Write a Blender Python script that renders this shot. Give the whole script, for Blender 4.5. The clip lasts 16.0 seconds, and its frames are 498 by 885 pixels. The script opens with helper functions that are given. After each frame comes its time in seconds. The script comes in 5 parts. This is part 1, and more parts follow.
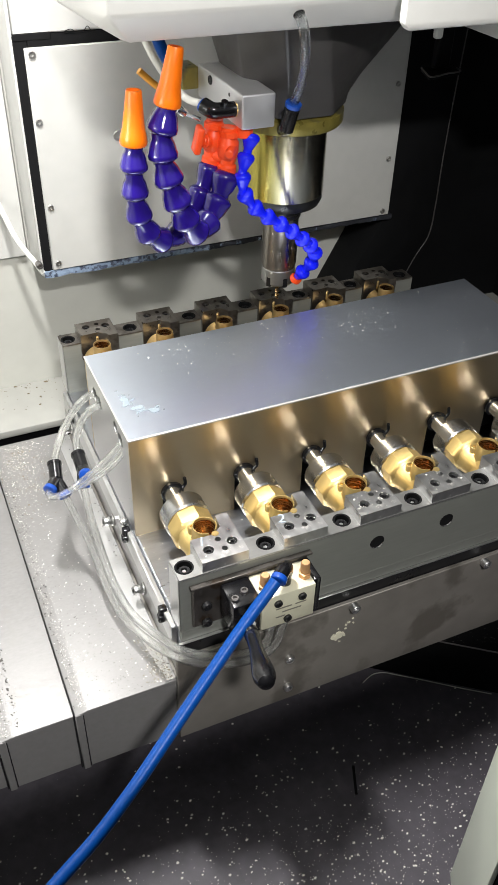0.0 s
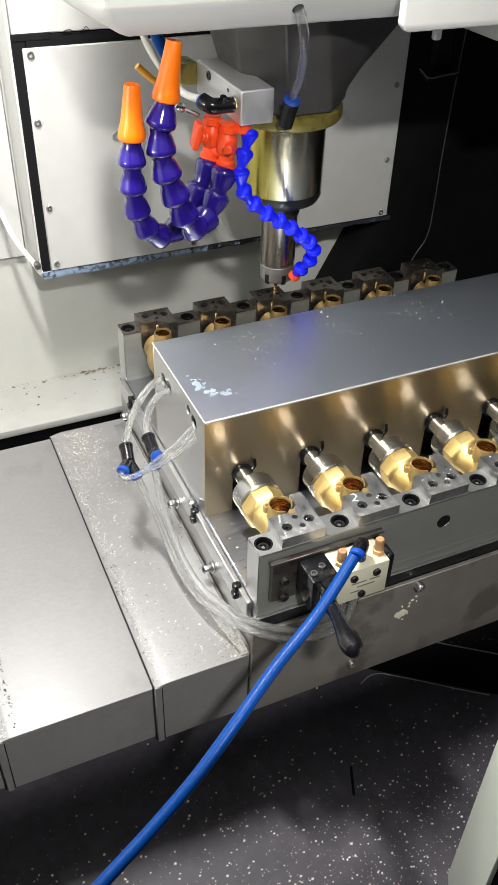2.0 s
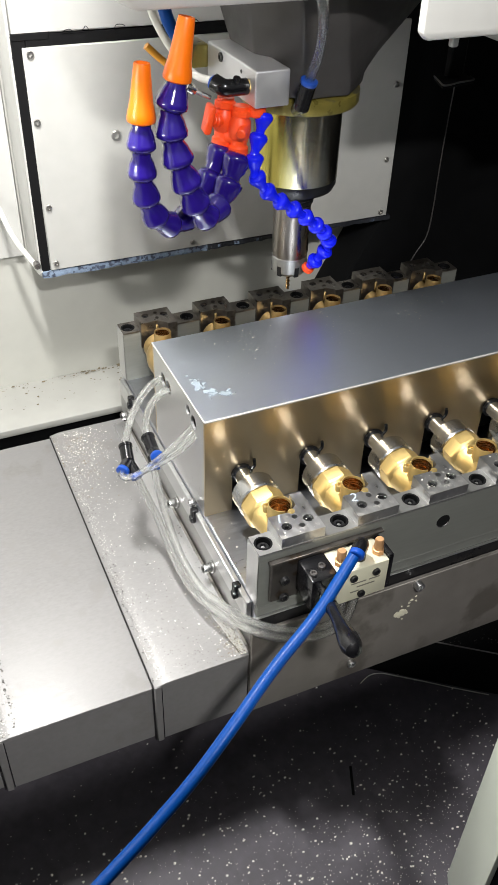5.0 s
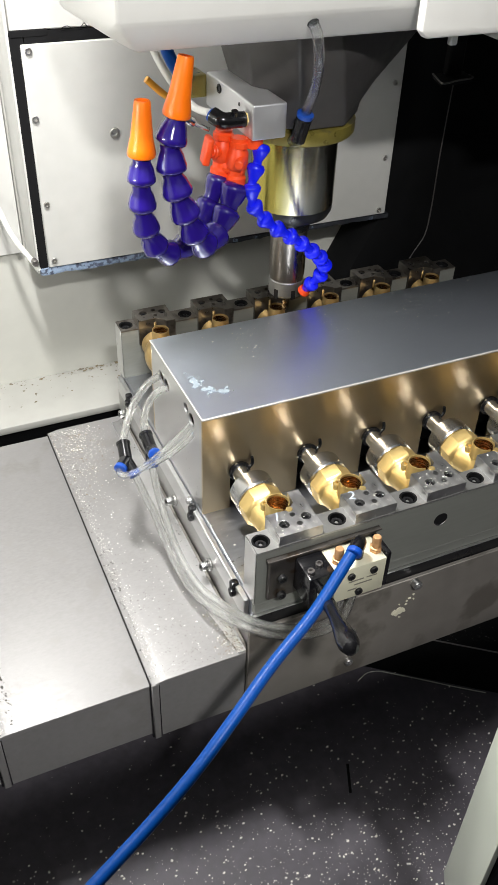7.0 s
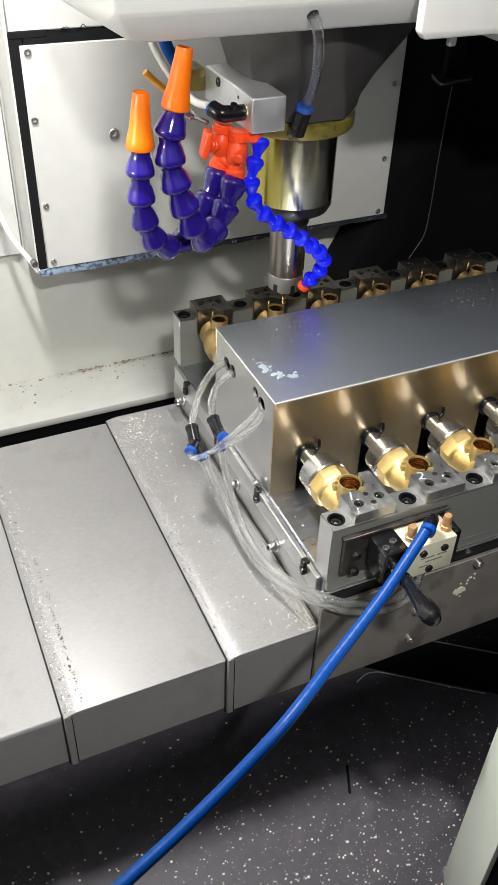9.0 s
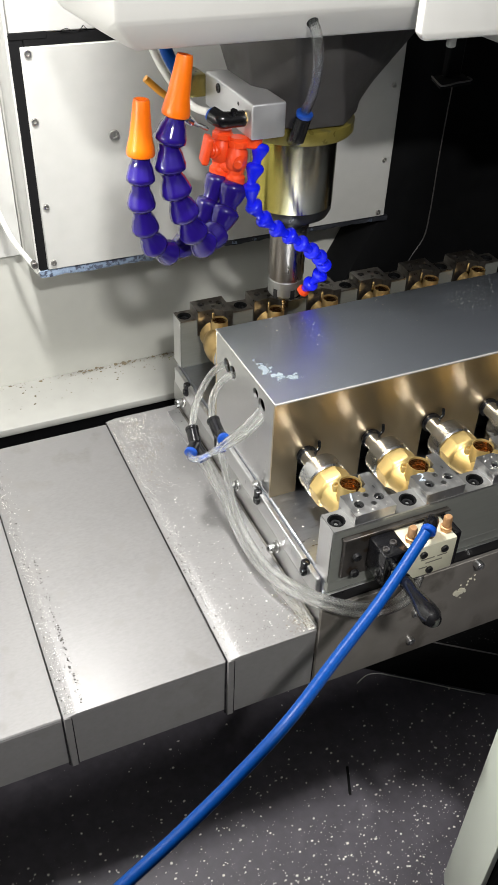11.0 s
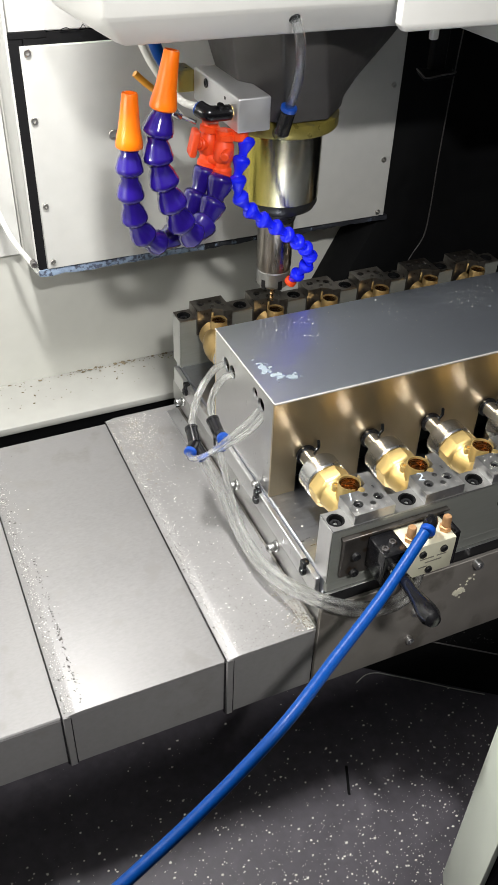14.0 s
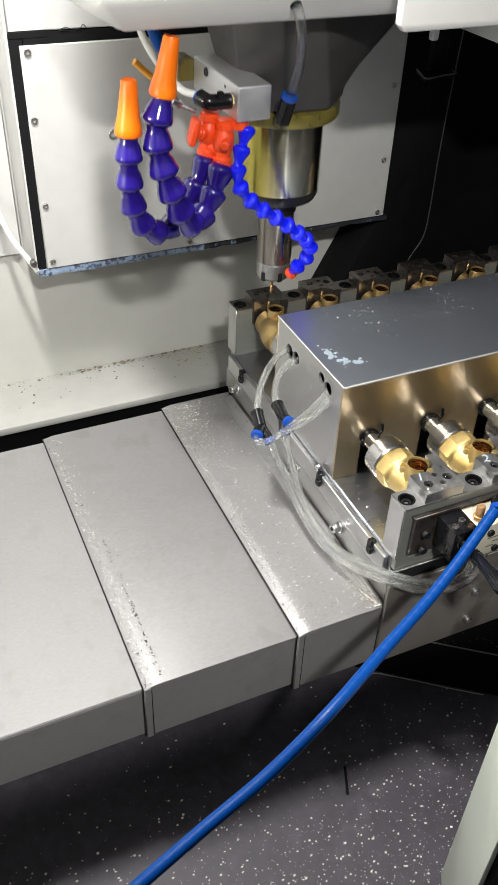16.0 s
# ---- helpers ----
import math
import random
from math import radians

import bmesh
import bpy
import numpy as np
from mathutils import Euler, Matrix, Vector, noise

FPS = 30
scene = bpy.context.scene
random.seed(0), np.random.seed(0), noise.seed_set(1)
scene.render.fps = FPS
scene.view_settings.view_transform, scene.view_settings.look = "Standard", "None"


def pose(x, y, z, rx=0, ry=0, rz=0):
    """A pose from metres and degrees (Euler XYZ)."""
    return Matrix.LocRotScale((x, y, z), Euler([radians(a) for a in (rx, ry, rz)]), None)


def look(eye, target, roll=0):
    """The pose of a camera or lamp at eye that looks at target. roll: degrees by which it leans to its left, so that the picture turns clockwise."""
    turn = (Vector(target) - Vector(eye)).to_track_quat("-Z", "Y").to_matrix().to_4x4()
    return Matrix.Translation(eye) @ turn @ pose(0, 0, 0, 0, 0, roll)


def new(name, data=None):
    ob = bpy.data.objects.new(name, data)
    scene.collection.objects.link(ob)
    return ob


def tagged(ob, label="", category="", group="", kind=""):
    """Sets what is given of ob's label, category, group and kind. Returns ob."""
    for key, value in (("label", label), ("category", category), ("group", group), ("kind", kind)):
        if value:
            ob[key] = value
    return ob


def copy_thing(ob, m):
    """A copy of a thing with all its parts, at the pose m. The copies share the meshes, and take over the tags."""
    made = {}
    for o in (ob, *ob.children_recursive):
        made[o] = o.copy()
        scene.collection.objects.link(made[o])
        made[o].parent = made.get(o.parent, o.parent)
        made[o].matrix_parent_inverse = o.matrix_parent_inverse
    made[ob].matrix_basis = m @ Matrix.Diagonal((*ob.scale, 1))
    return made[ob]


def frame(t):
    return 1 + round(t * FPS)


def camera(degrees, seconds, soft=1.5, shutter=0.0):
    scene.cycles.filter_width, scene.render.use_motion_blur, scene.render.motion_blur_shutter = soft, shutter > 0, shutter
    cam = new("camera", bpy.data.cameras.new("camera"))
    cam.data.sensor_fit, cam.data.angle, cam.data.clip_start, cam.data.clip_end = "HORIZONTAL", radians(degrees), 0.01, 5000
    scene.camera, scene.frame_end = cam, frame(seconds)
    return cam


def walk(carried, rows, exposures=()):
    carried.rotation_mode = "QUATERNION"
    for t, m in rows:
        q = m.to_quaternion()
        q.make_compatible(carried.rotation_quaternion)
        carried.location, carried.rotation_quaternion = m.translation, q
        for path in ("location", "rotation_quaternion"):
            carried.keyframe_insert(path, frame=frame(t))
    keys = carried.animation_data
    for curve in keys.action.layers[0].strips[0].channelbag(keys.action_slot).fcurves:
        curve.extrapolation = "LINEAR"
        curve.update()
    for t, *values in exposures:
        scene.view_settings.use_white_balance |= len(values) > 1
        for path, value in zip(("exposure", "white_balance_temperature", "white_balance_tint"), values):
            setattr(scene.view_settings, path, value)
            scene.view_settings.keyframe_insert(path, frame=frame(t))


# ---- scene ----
# Lengths below are in pitches of the clamping fixture (70 mm between two valves), heights from its lid.
U, LIFT = 0.07, 5.5

cam = camera(32.87, 16.0, soft=0.6, shutter=0.35)
EYE = (-0.1391, -0.5398, 0.8225)
LOOKS = [(0, 51.555, -1.343, -23.757), (0.5, 51.615, -1.368, -23.809), (1, 51.624, -1.374, -23.728), (1.5, 51.627, -1.399, -23.732),
         (2, 51.608, -1.488, -23.807), (2.5, 51.613, -1.451, -23.85), (3, 51.636, -1.42, -23.921), (3.5, 51.683, -1.456, -23.951),
         (4, 51.645, -1.467, -23.825), (6.5, 51.503, -1.627, -23.87), (7, 51.447, -1.691, -23.863), (7.5, 51.419, -1.705, -23.892),
         (8, 51.438, -1.689, -23.923), (8.5, 51.498, -1.67, -23.969), (9, 51.505, -1.7, -23.921), (11.5, 51.596, -1.697, -23.906),
         (12, 51.569, -1.72, -23.838), (12.5, 51.503, -1.786, -23.834), (13, 51.476, -1.85, -23.85), (13.5, 51.486, -1.803, -23.879),
         (14, 51.555, -1.759, -23.916), (14.5, 51.58, -1.731, -23.899), (15, 51.565, -1.786, -23.82), (15.5, 51.587, -1.809, -23.849),
         (16, 51.557, -1.883, -23.881)]
walk(cam, [(t, pose(*EYE, a, b, c)) for t, a, b, c in LOOKS])


def at(x, y, z):
    """A place in metres from pitches."""
    return Vector((x * U, y * U, (z + LIFT) * U))


# ---- light ----
world = bpy.data.worlds.new("hall")
scene.world = world
world.use_nodes = True
world.node_tree.nodes["Background"].inputs[0].default_value = (0.93, 0.97, 1.0, 1)
world.node_tree.nodes["Background"].inputs[1].default_value = 0.215


def area_lamp(name, eye, target, wide, deep, watts, color=(1, 0.983, 0.962)):
    data = bpy.data.lights.new(name, "AREA")
    data.shape, data.size, data.size_y, data.energy, data.color = "RECTANGLE", wide * U, deep * U, watts, color
    ob = new(name, data)
    ob.matrix_world = look(at(*eye), at(*target))
    return ob


area_lamp("work_light", (-0.9, 0.6, 10.4), (0.6, 0.9, -2), 2.0, 0.7, 12.6)
area_lamp("door_light", (-1.7, -13.5, 13.4), (3.0, -0.5, -1), 1.5, 0.6, 14.8)
area_lamp("side_light", (-6.4, -0.2, 3.8), (2.5, 4.2, 1.4), 3.0, 0.4, 1.7)
scene.view_settings.exposure = 0.05


# ---- materials ----
def material(name, color, rough=0.5, metal=0.0, vary=0.15, grain=60, stretch=(1, 1, 1), bump=0.1, blotch=9, rough_vary=0.12,
             spots=None, spot_scale=30, spot_size=0.3, coat=0.0, ior=1.5, spread=0.0, shine=0.5, brushed=0.0, brush_turn=0.0, side_color=None):
    """A surface with grain and blotches; spots: a second colour in patches of that scale. spread: change from piece to piece."""
    m = bpy.data.materials.new(name)
    m.use_nodes = True
    tree = m.node_tree
    n, link = tree.nodes, tree.links.new
    p = n["Principled BSDF"]
    p.inputs["Metallic"].default_value = metal
    p.inputs["IOR"].default_value = ior
    p.inputs["Coat Weight"].default_value = coat
    p.inputs["Specular IOR Level"].default_value = shine
    coord = n.new("ShaderNodeTexCoord")
    mapping = n.new("ShaderNodeMapping")
    mapping.inputs["Scale"].default_value = [s / U for s in stretch]
    link(coord.outputs["Object"], mapping.inputs["Vector"])
    fine = n.new("ShaderNodeTexNoise")
    fine.inputs["Scale"].default_value, fine.inputs["Detail"].default_value = grain / 10, 6
    link(mapping.outputs[0], fine.inputs["Vector"])
    plain = n.new("ShaderNodeMapping")
    plain.inputs["Scale"].default_value = [1 / U] * 3
    link(coord.outputs["Object"], plain.inputs["Vector"])
    broad = n.new("ShaderNodeTexNoise")
    broad.inputs["Scale"].default_value, broad.inputs["Detail"].default_value = blotch / 10, 4
    link(plain.outputs[0], broad.inputs["Vector"])
    both = n.new("ShaderNodeMath")
    both.operation = "ADD"
    link(fine.outputs[0], both.inputs[0])
    link(broad.outputs[0], both.inputs[1])
    tone = n.new("ShaderNodeMapRange")
    tone.inputs[1].default_value, tone.inputs[2].default_value = 0.6, 1.4
    tone.inputs[3].default_value, tone.inputs[4].default_value = 1 - vary, 1 + vary
    link(both.outputs[0], tone.inputs[0])
    scaled = n.new("ShaderNodeVectorMath")
    scaled.operation = "SCALE"
    scaled.inputs[0].default_value = color
    link(tone.outputs[0], scaled.inputs["Scale"])
    out = scaled.outputs[0]
    if spread:
        info = n.new("ShaderNodeObjectInfo")
        step = n.new("ShaderNodeMapRange")
        step.inputs[3].default_value, step.inputs[4].default_value = 1 - spread, 1 + spread
        link(info.outputs["Random"], step.inputs[0])
        again = n.new("ShaderNodeVectorMath")
        again.operation = "SCALE"
        link(out, again.inputs[0])
        link(step.outputs[0], again.inputs["Scale"])
        out = again.outputs[0]
    if spots:
        speck = n.new("ShaderNodeTexNoise")
        speck.inputs["Scale"].default_value, speck.inputs["Detail"].default_value = spot_scale / 10, 5
        link(plain.outputs[0], speck.inputs["Vector"])
        cut = n.new("ShaderNodeMapRange")
        cut.inputs[1].default_value, cut.inputs[2].default_value = 0.72 - spot_size * 0.3, 0.80 - spot_size * 0.3
        link(speck.outputs[0], cut.inputs[0])
        mix = n.new("ShaderNodeMix")
        mix.data_type = "RGBA"
        link(cut.outputs[0], mix.inputs["Factor"])
        link(out, mix.inputs["A"])
        mix.inputs["B"].default_value = (*spots, 1)
        out = mix.outputs["Result"]
    if side_color:
        # another colour towards one side, with a ragged edge: colour, way, from, to
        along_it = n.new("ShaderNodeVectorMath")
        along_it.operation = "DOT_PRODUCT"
        along_it.inputs[1].default_value = side_color[1]
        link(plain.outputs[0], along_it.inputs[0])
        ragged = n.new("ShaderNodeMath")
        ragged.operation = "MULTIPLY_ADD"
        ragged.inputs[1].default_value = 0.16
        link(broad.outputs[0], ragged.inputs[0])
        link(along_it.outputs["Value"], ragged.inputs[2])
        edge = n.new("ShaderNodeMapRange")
        edge.inputs[1].default_value, edge.inputs[2].default_value = side_color[2], side_color[3]
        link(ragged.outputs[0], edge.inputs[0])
        side_mix = n.new("ShaderNodeMix")
        side_mix.data_type = "RGBA"
        link(edge.outputs[0], side_mix.inputs["Factor"])
        link(out, side_mix.inputs["A"])
        side_mix.inputs["B"].default_value = (*side_color[0], 1)
        out = side_mix.outputs["Result"]
    link(out, p.inputs["Base Color"])
    gloss = n.new("ShaderNodeMapRange")
    gloss.inputs[1].default_value, gloss.inputs[2].default_value = 0.6, 1.4
    gloss.inputs[3].default_value, gloss.inputs[4].default_value = max(0.03, rough - rough_vary), min(1, rough + rough_vary)
    link(both.outputs[0], gloss.inputs[0])
    link(gloss.outputs[0], p.inputs["Roughness"])
    if brushed:
        p.inputs["Anisotropic"].default_value, p.inputs["Anisotropic Rotation"].default_value = brushed, brush_turn
        tangent = n.new("ShaderNodeTangent")
        tangent.direction_type, tangent.axis = "RADIAL", "Z"
        link(tangent.outputs[0], p.inputs["Tangent"])
    if bump:
        relief = n.new("ShaderNodeBump")
        relief.inputs["Strength"].default_value, relief.inputs["Distance"].default_value = bump, 0.0006
        link(fine.outputs[0], relief.inputs["Height"])
        link(relief.outputs[0], p.inputs["Normal"])
    return m


def clear(name, color, rough=0.08, ior=1.35, through_it=0.96, bare=0.4):
    """A clear plastic; bare: the share of light that goes straight through it."""
    m = bpy.data.materials.new(name)
    m.use_nodes = True
    n, link = m.node_tree.nodes, m.node_tree.links.new
    p = n["Principled BSDF"]
    p.inputs["Base Color"].default_value = (*color, 1)
    p.inputs["Transmission Weight"].default_value, p.inputs["Roughness"].default_value, p.inputs["IOR"].default_value = through_it, rough, ior
    straight, mix = n.new("ShaderNodeBsdfTransparent"), n.new("ShaderNodeMixShader")
    mix.inputs[0].default_value = bare
    link(p.outputs[0], mix.inputs[1])
    link(straight.outputs[0], mix.inputs[2])
    link(mix.outputs[0], n["Material Output"].inputs["Surface"])
    return m



# one stainless steel; lid's blue and front's gold put reflections into the colour
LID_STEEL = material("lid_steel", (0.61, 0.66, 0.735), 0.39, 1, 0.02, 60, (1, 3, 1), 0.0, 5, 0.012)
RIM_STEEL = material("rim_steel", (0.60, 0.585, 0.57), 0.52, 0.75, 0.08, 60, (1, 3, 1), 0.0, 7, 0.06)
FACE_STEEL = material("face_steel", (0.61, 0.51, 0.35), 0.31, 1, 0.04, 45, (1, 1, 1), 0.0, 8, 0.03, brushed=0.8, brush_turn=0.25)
SIDE_STEEL = material("side_steel", (0.62, 0.62, 0.62), 0.36, 1, 0.08, 45, (1, 14, 1), 0.05, 5)
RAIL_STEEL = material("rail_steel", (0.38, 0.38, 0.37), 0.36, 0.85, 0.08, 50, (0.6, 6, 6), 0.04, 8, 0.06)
CLAMP_STEEL = material("clamp_steel", (0.50, 0.50, 0.495), 0.36, 0.95, 0.22, 60, (2, 1, 2), 0.08, 14, 0.12, spots=(0.80, 0.79, 0.76), spot_scale=60, spot_size=0.42)
# darker clamp steel for the rear row: the head's shade put into colour
REAR_SHADE_STEEL = material("rear_shade_steel", (0.20, 0.185, 0.165), 0.33, 0.9, 0.28, 60, (2, 1, 2), 0.06, 14, 0.10, spots=(0.10, 0.088, 0.075), spot_scale=24, spot_size=0.6)
BRIGHT_STEEL = material("bright_steel", (0.56, 0.56, 0.555), 0.25, 1, 0.03, 40, (1, 2, 1), 0.0, 12, 0.05)
COVER_STEEL = material("cover_steel", (0.228, 0.224, 0.221), 0.50, 0.36, 0.15, 160, (1, 2.2, 1), 0.08, 3, 0.15, spots=(0.222, 0.216, 0.210), spot_scale=22, spot_size=0.5)
TABLE_STEEL = material("table_steel", (0.245, 0.228, 0.205), 0.48, 0.4, 0.16, 40, (1, 1, 1), 0.10, 6, spots=(0.15, 0.136, 0.118), spot_scale=12, spot_size=0.55)
# yellower towards one side
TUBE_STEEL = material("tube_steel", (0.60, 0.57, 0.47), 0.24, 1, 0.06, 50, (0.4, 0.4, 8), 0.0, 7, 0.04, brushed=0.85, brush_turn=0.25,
                      side_color=((0.52, 0.45, 0.11), (-0.94, -0.34, 0), 0.44, 0.66))
PLATE_STEEL = material("plate_steel", (0.44, 0.46, 0.50), 0.34, 1, 0.12, 45, (1, 8, 1), 0.03, 9, 0.08)
SCREW_STEEL = material("screw_steel", (0.42, 0.41, 0.39), 0.34, 0.95, 0.2, 60, (1, 1, 1), 0.05, 14)
DARK_STEEL = material("dark_steel", (0.18, 0.17, 0.165), 0.40, 0.9, 0.25, 60, (3, 3, 0.6), 0.08, 12)
# rail steel for faces turned from the lamp, their shade put into colour
SHADED_STEEL = material("shaded_steel", (0.225, 0.232, 0.21), 0.40, 0.35, 0.10, 50, (0.5, 5, 5), 0.03, 6, 0.08)
HOLDER_STEEL = material("holder_steel", (0.27, 0.245, 0.22), 0.30, 0.95, 0.22, 50, (3, 3, 0.4), 0.0, 9, 0.08, brushed=0.85, brush_turn=0.25)
RUSTY = material("rusted_plate", (0.11, 0.10, 0.092), 0.40, 0.8, 0.35, 60, (1, 1, 1), 0.25, 14, spots=(0.075, 0.052, 0.036), spot_scale=40, spot_size=0.55)
BLACK_OXIDE = material("black_oxide", (0.010, 0.010, 0.011), 0.34, 0.1, 0.2, 80, (1, 1, 1), 0.08, 20)
# darker copy of the brass, with the rear row's shade in its colour
REAR_SHADE_BRASS = material("rear_shade_brass", (0.50, 0.35, 0.15), 0.38, 0.85, 0.18, 90, (1, 1, 1), 0.30, 14)
BRASS = material("brass", (0.63, 0.465, 0.185), 0.42, 0.85, 0.12, 90, (1, 1, 1), 0.22, 14, spread=0.06)
BORED_BRASS = material("bored_brass", (0.60, 0.40, 0.20), 0.26, 1, 0.1, 60, (1, 1, 14), 0.04, 10)
BRONZE = material("sintered_bronze", (0.62, 0.36, 0.18), 0.55, 0.8, 0.2, 150, (1, 1, 1), 0.4, 12)
WHITE_PAINT = material("white_paint", (0.47, 0.47, 0.45), 0.40, 0, 0.03, 40, (1, 1, 1), 0.03, 5)
# the same white, lighter: brightness of the lit covers put into colour
LIT_COVER_PAINT = material("lit_cover_paint", (0.53, 0.525, 0.50), 0.40, 0, 0.03, 40, (1, 1, 1), 0.03, 5)
GREY_PAINT = material("grey_paint", (0.44, 0.44, 0.418), 0.45, 0, 0.05, 40, (1, 1, 1), 0.06, 5)
POST_PAINT = material("post_paint", (0.63, 0.67, 0.59), 0.45, 0, 0.04, 40, (1, 1, 1), 0.05, 5)
# wall paint darkened for the shade that lies on the ledge
SHADED_LEDGE_PAINT = material("shaded_ledge_paint", (0.34, 0.34, 0.315), 0.5, 0, 0.08, 30, (1, 1, 1), 0.08, 6)
WALL_PAINT = material("wall_paint", (0.475, 0.475, 0.435), 0.48, 0, 0.05, 30, (1, 1, 1), 0.06, 4)
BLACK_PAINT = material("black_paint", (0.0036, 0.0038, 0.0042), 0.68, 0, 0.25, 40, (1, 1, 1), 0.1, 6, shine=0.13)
CASTING = material("casting_paint", (0.042, 0.0395, 0.038), 0.42, 0, 0.2, 60, (1, 1, 1), 0.06, 9)
FOAM = material("black_foam", (0.004, 0.004, 0.0045), 0.9, 0, 0.4, 120, (1, 1, 1), 0.6, 20, shine=0.2)
TAPE = material("soiled_tape", (0.19, 0.25, 0.34), 0.5, 0, 0.5, 200, (1, 1, 1), 0.5, 18, spots=(0.045, 0.055, 0.085), spot_scale=150, spot_size=0.70)
OLD_TAPE = material("blackened_tape", (0.022, 0.024, 0.030), 0.5, 0, 0.5, 200, (1, 1, 1), 0.5, 18, spots=(0.10, 0.11, 0.12), spot_scale=150, spot_size=0.35)
ALUMINIUM = material("anodised_aluminium", (0.66, 0.66, 0.67), 0.42, 0.85, 0.05, 60, (1, 1, 1), 0.08, 8)
ORANGE = material("orange_plastic", (0.90, 0.17, 0.003), 0.36, 0, 0.06, 50, (1, 1, 1), 0.05, 8)
RED = material("red_orange_plastic", (0.86, 0.075, 0.012), 0.40, 0, 0.06, 50, (1, 1, 1), 0.06, 8)
PURPLE = material("violet_plastic", (0.016, 0.0065, 0.155), 0.15, 0, 0.08, 50, (1, 1, 1), 0.02, 8, 0.04, coat=0.6)
BLUE = material("blue_plastic", (0.006, 0.014, 0.85), 0.16, 0, 0.06, 50, (1, 1, 1), 0.02, 8, 0.04)
HOSE_BLUE = material("hose_blue", (0.0005, 0.045, 0.225), 0.38, 0, 0.14, 130, (1, 1, 1), 0.2, 9, shine=0.24)
COLLAR_BLUE = material("collar_blue", (0.004, 0.05, 0.30), 0.35, 0, 0.06, 60, (1, 1, 1), 0.05, 6)
BLACK_PLASTIC = material("black_plastic", (0.006, 0.006, 0.007), 0.2, 0, 0.15, 60, (1, 1, 1), 0.04, 10)
CREAM = material("cream_aluminium", (0.62, 0.60, 0.46), 0.42, 0.2, 0.06, 60, (1, 1, 1), 0.06, 8)
YELLOW_OIL = material("oiled_flange", (0.24, 0.20, 0.045), 0.34, 0.4, 0.35, 40, (1, 1, 1), 0.08, 18, spots=(0.10, 0.09, 0.05), spot_scale=22, spot_size=0.7)
TRAY = material("tray_sheet", (0.072, 0.066, 0.078), 0.5, 0, 0.3, 70, (1, 1, 1), 0.1, 5, spots=(0.095, 0.088, 0.102), spot_scale=14, spot_size=0.4, shine=0.3)
CHIP = material("metal_chips", (0.86, 0.84, 0.78), 0.4, 0.2, 0.2, 90, (1, 1, 1), 0.1, 40)
CHIPPED = material("chipped_paint", (0.66, 0.63, 0.50), 0.6, 0, 0.2, 60, (1, 1, 1), 0.2, 20)
DEBRIS = material("dark_debris", (0.06, 0.055, 0.05), 0.6, 0, 0.5, 90, (1, 1, 1), 0.2, 40)
CHALK = material("white_chalk", (0.36, 0.42, 0.47), 0.6, 0, 0.2, 60, (1, 1, 1), 0.1, 12)
INK = material("print_ink", (0.16, 0.15, 0.12), 0.6, 0, 0.1, 60, (1, 1, 1), 0.0, 8)
WHITE_MARK = material("white_marker", (0.21, 0.25, 0.28), 0.6, 0, 0.25, 60, (1, 1, 1), 0.1, 12)
AMBER_TUBE = material("amber_tube", (0.72, 0.33, 0.03), 0.35, 0, 0.1, 60, (1, 1, 1), 0.05, 8)
WHITE_TUBE = material("white_tube", (0.62, 0.62, 0.58), 0.4, 0, 0.06, 60, (1, 1, 1), 0.05, 8)
CLEAR_TUBE = clear("clear_tube", (0.96, 0.97, 0.95), 0.07, 1.34, 0.95, 0.40)
SMOKY_TUBE = clear("smoky_tube", (0.80, 0.82, 0.82), 0.06, 1.25, 0.99)
MOSS = material("dried_coolant", (0.23, 0.24, 0.10), 0.7, 0, 0.4, 90, (1, 1, 1), 0.2, 30)
GRIME = material("brown_grime", (0.16, 0.13, 0.08), 0.7, 0, 0.4, 90, (1, 1, 1), 0.2, 30)


# ---- shapes ----
def block(x0, x1, y0, y1, z0, z1, bevel=0.02, steps=1):
    bm = bmesh.new()
    bmesh.ops.create_cube(bm, size=1)
    for v in bm.verts:
        v.co = ((x0 + x1) / 2 + v.co.x * (x1 - x0), (y0 + y1) / 2 + v.co.y * (y1 - y0), (z0 + z1) / 2 + v.co.z * (z1 - z0))
    if bevel:
        bmesh.ops.bevel(bm, geom=bm.edges[:], offset=bevel, segments=steps, affect="EDGES", profile=0.5)
    return bm


def turn_to(way):
    """The turn that takes z to way."""
    return Vector(way).to_track_quat("Z", "Y").to_matrix().to_4x4()


def lathe(profile, base=(0, 0, 0), way=(0, 0, 1), n=32, caps=True):
    """A turned body: profile of (radius, height) along way from base."""
    bm = bmesh.new()
    m = Matrix.Translation(base) @ turn_to(way)
    rings = []
    for r, h in profile:
        rings.append([bm.verts.new(m @ Vector((r * math.cos(2 * math.pi * i / n), r * math.sin(2 * math.pi * i / n), h))) for i in range(n)])
    for a, b in zip(rings, rings[1:]):
        for i in range(n):
            f = bm.faces.new((a[i], a[(i + 1) % n], b[(i + 1) % n], b[i]))
            f.smooth = True
    if caps:
        bm.faces.new(rings[0][::-1])
        bm.faces.new(rings[-1])
    return bm


def rod(a, b, r, n=16, bevel=0.0):
    a, b = Vector(a), Vector(b)
    length = (b - a).length
    prof = [(r, 0), (r, length)] if not bevel else [(r - bevel, 0), (r, bevel), (r, length - bevel), (r - bevel, length)]
    return lathe(prof, a, b - a, n)


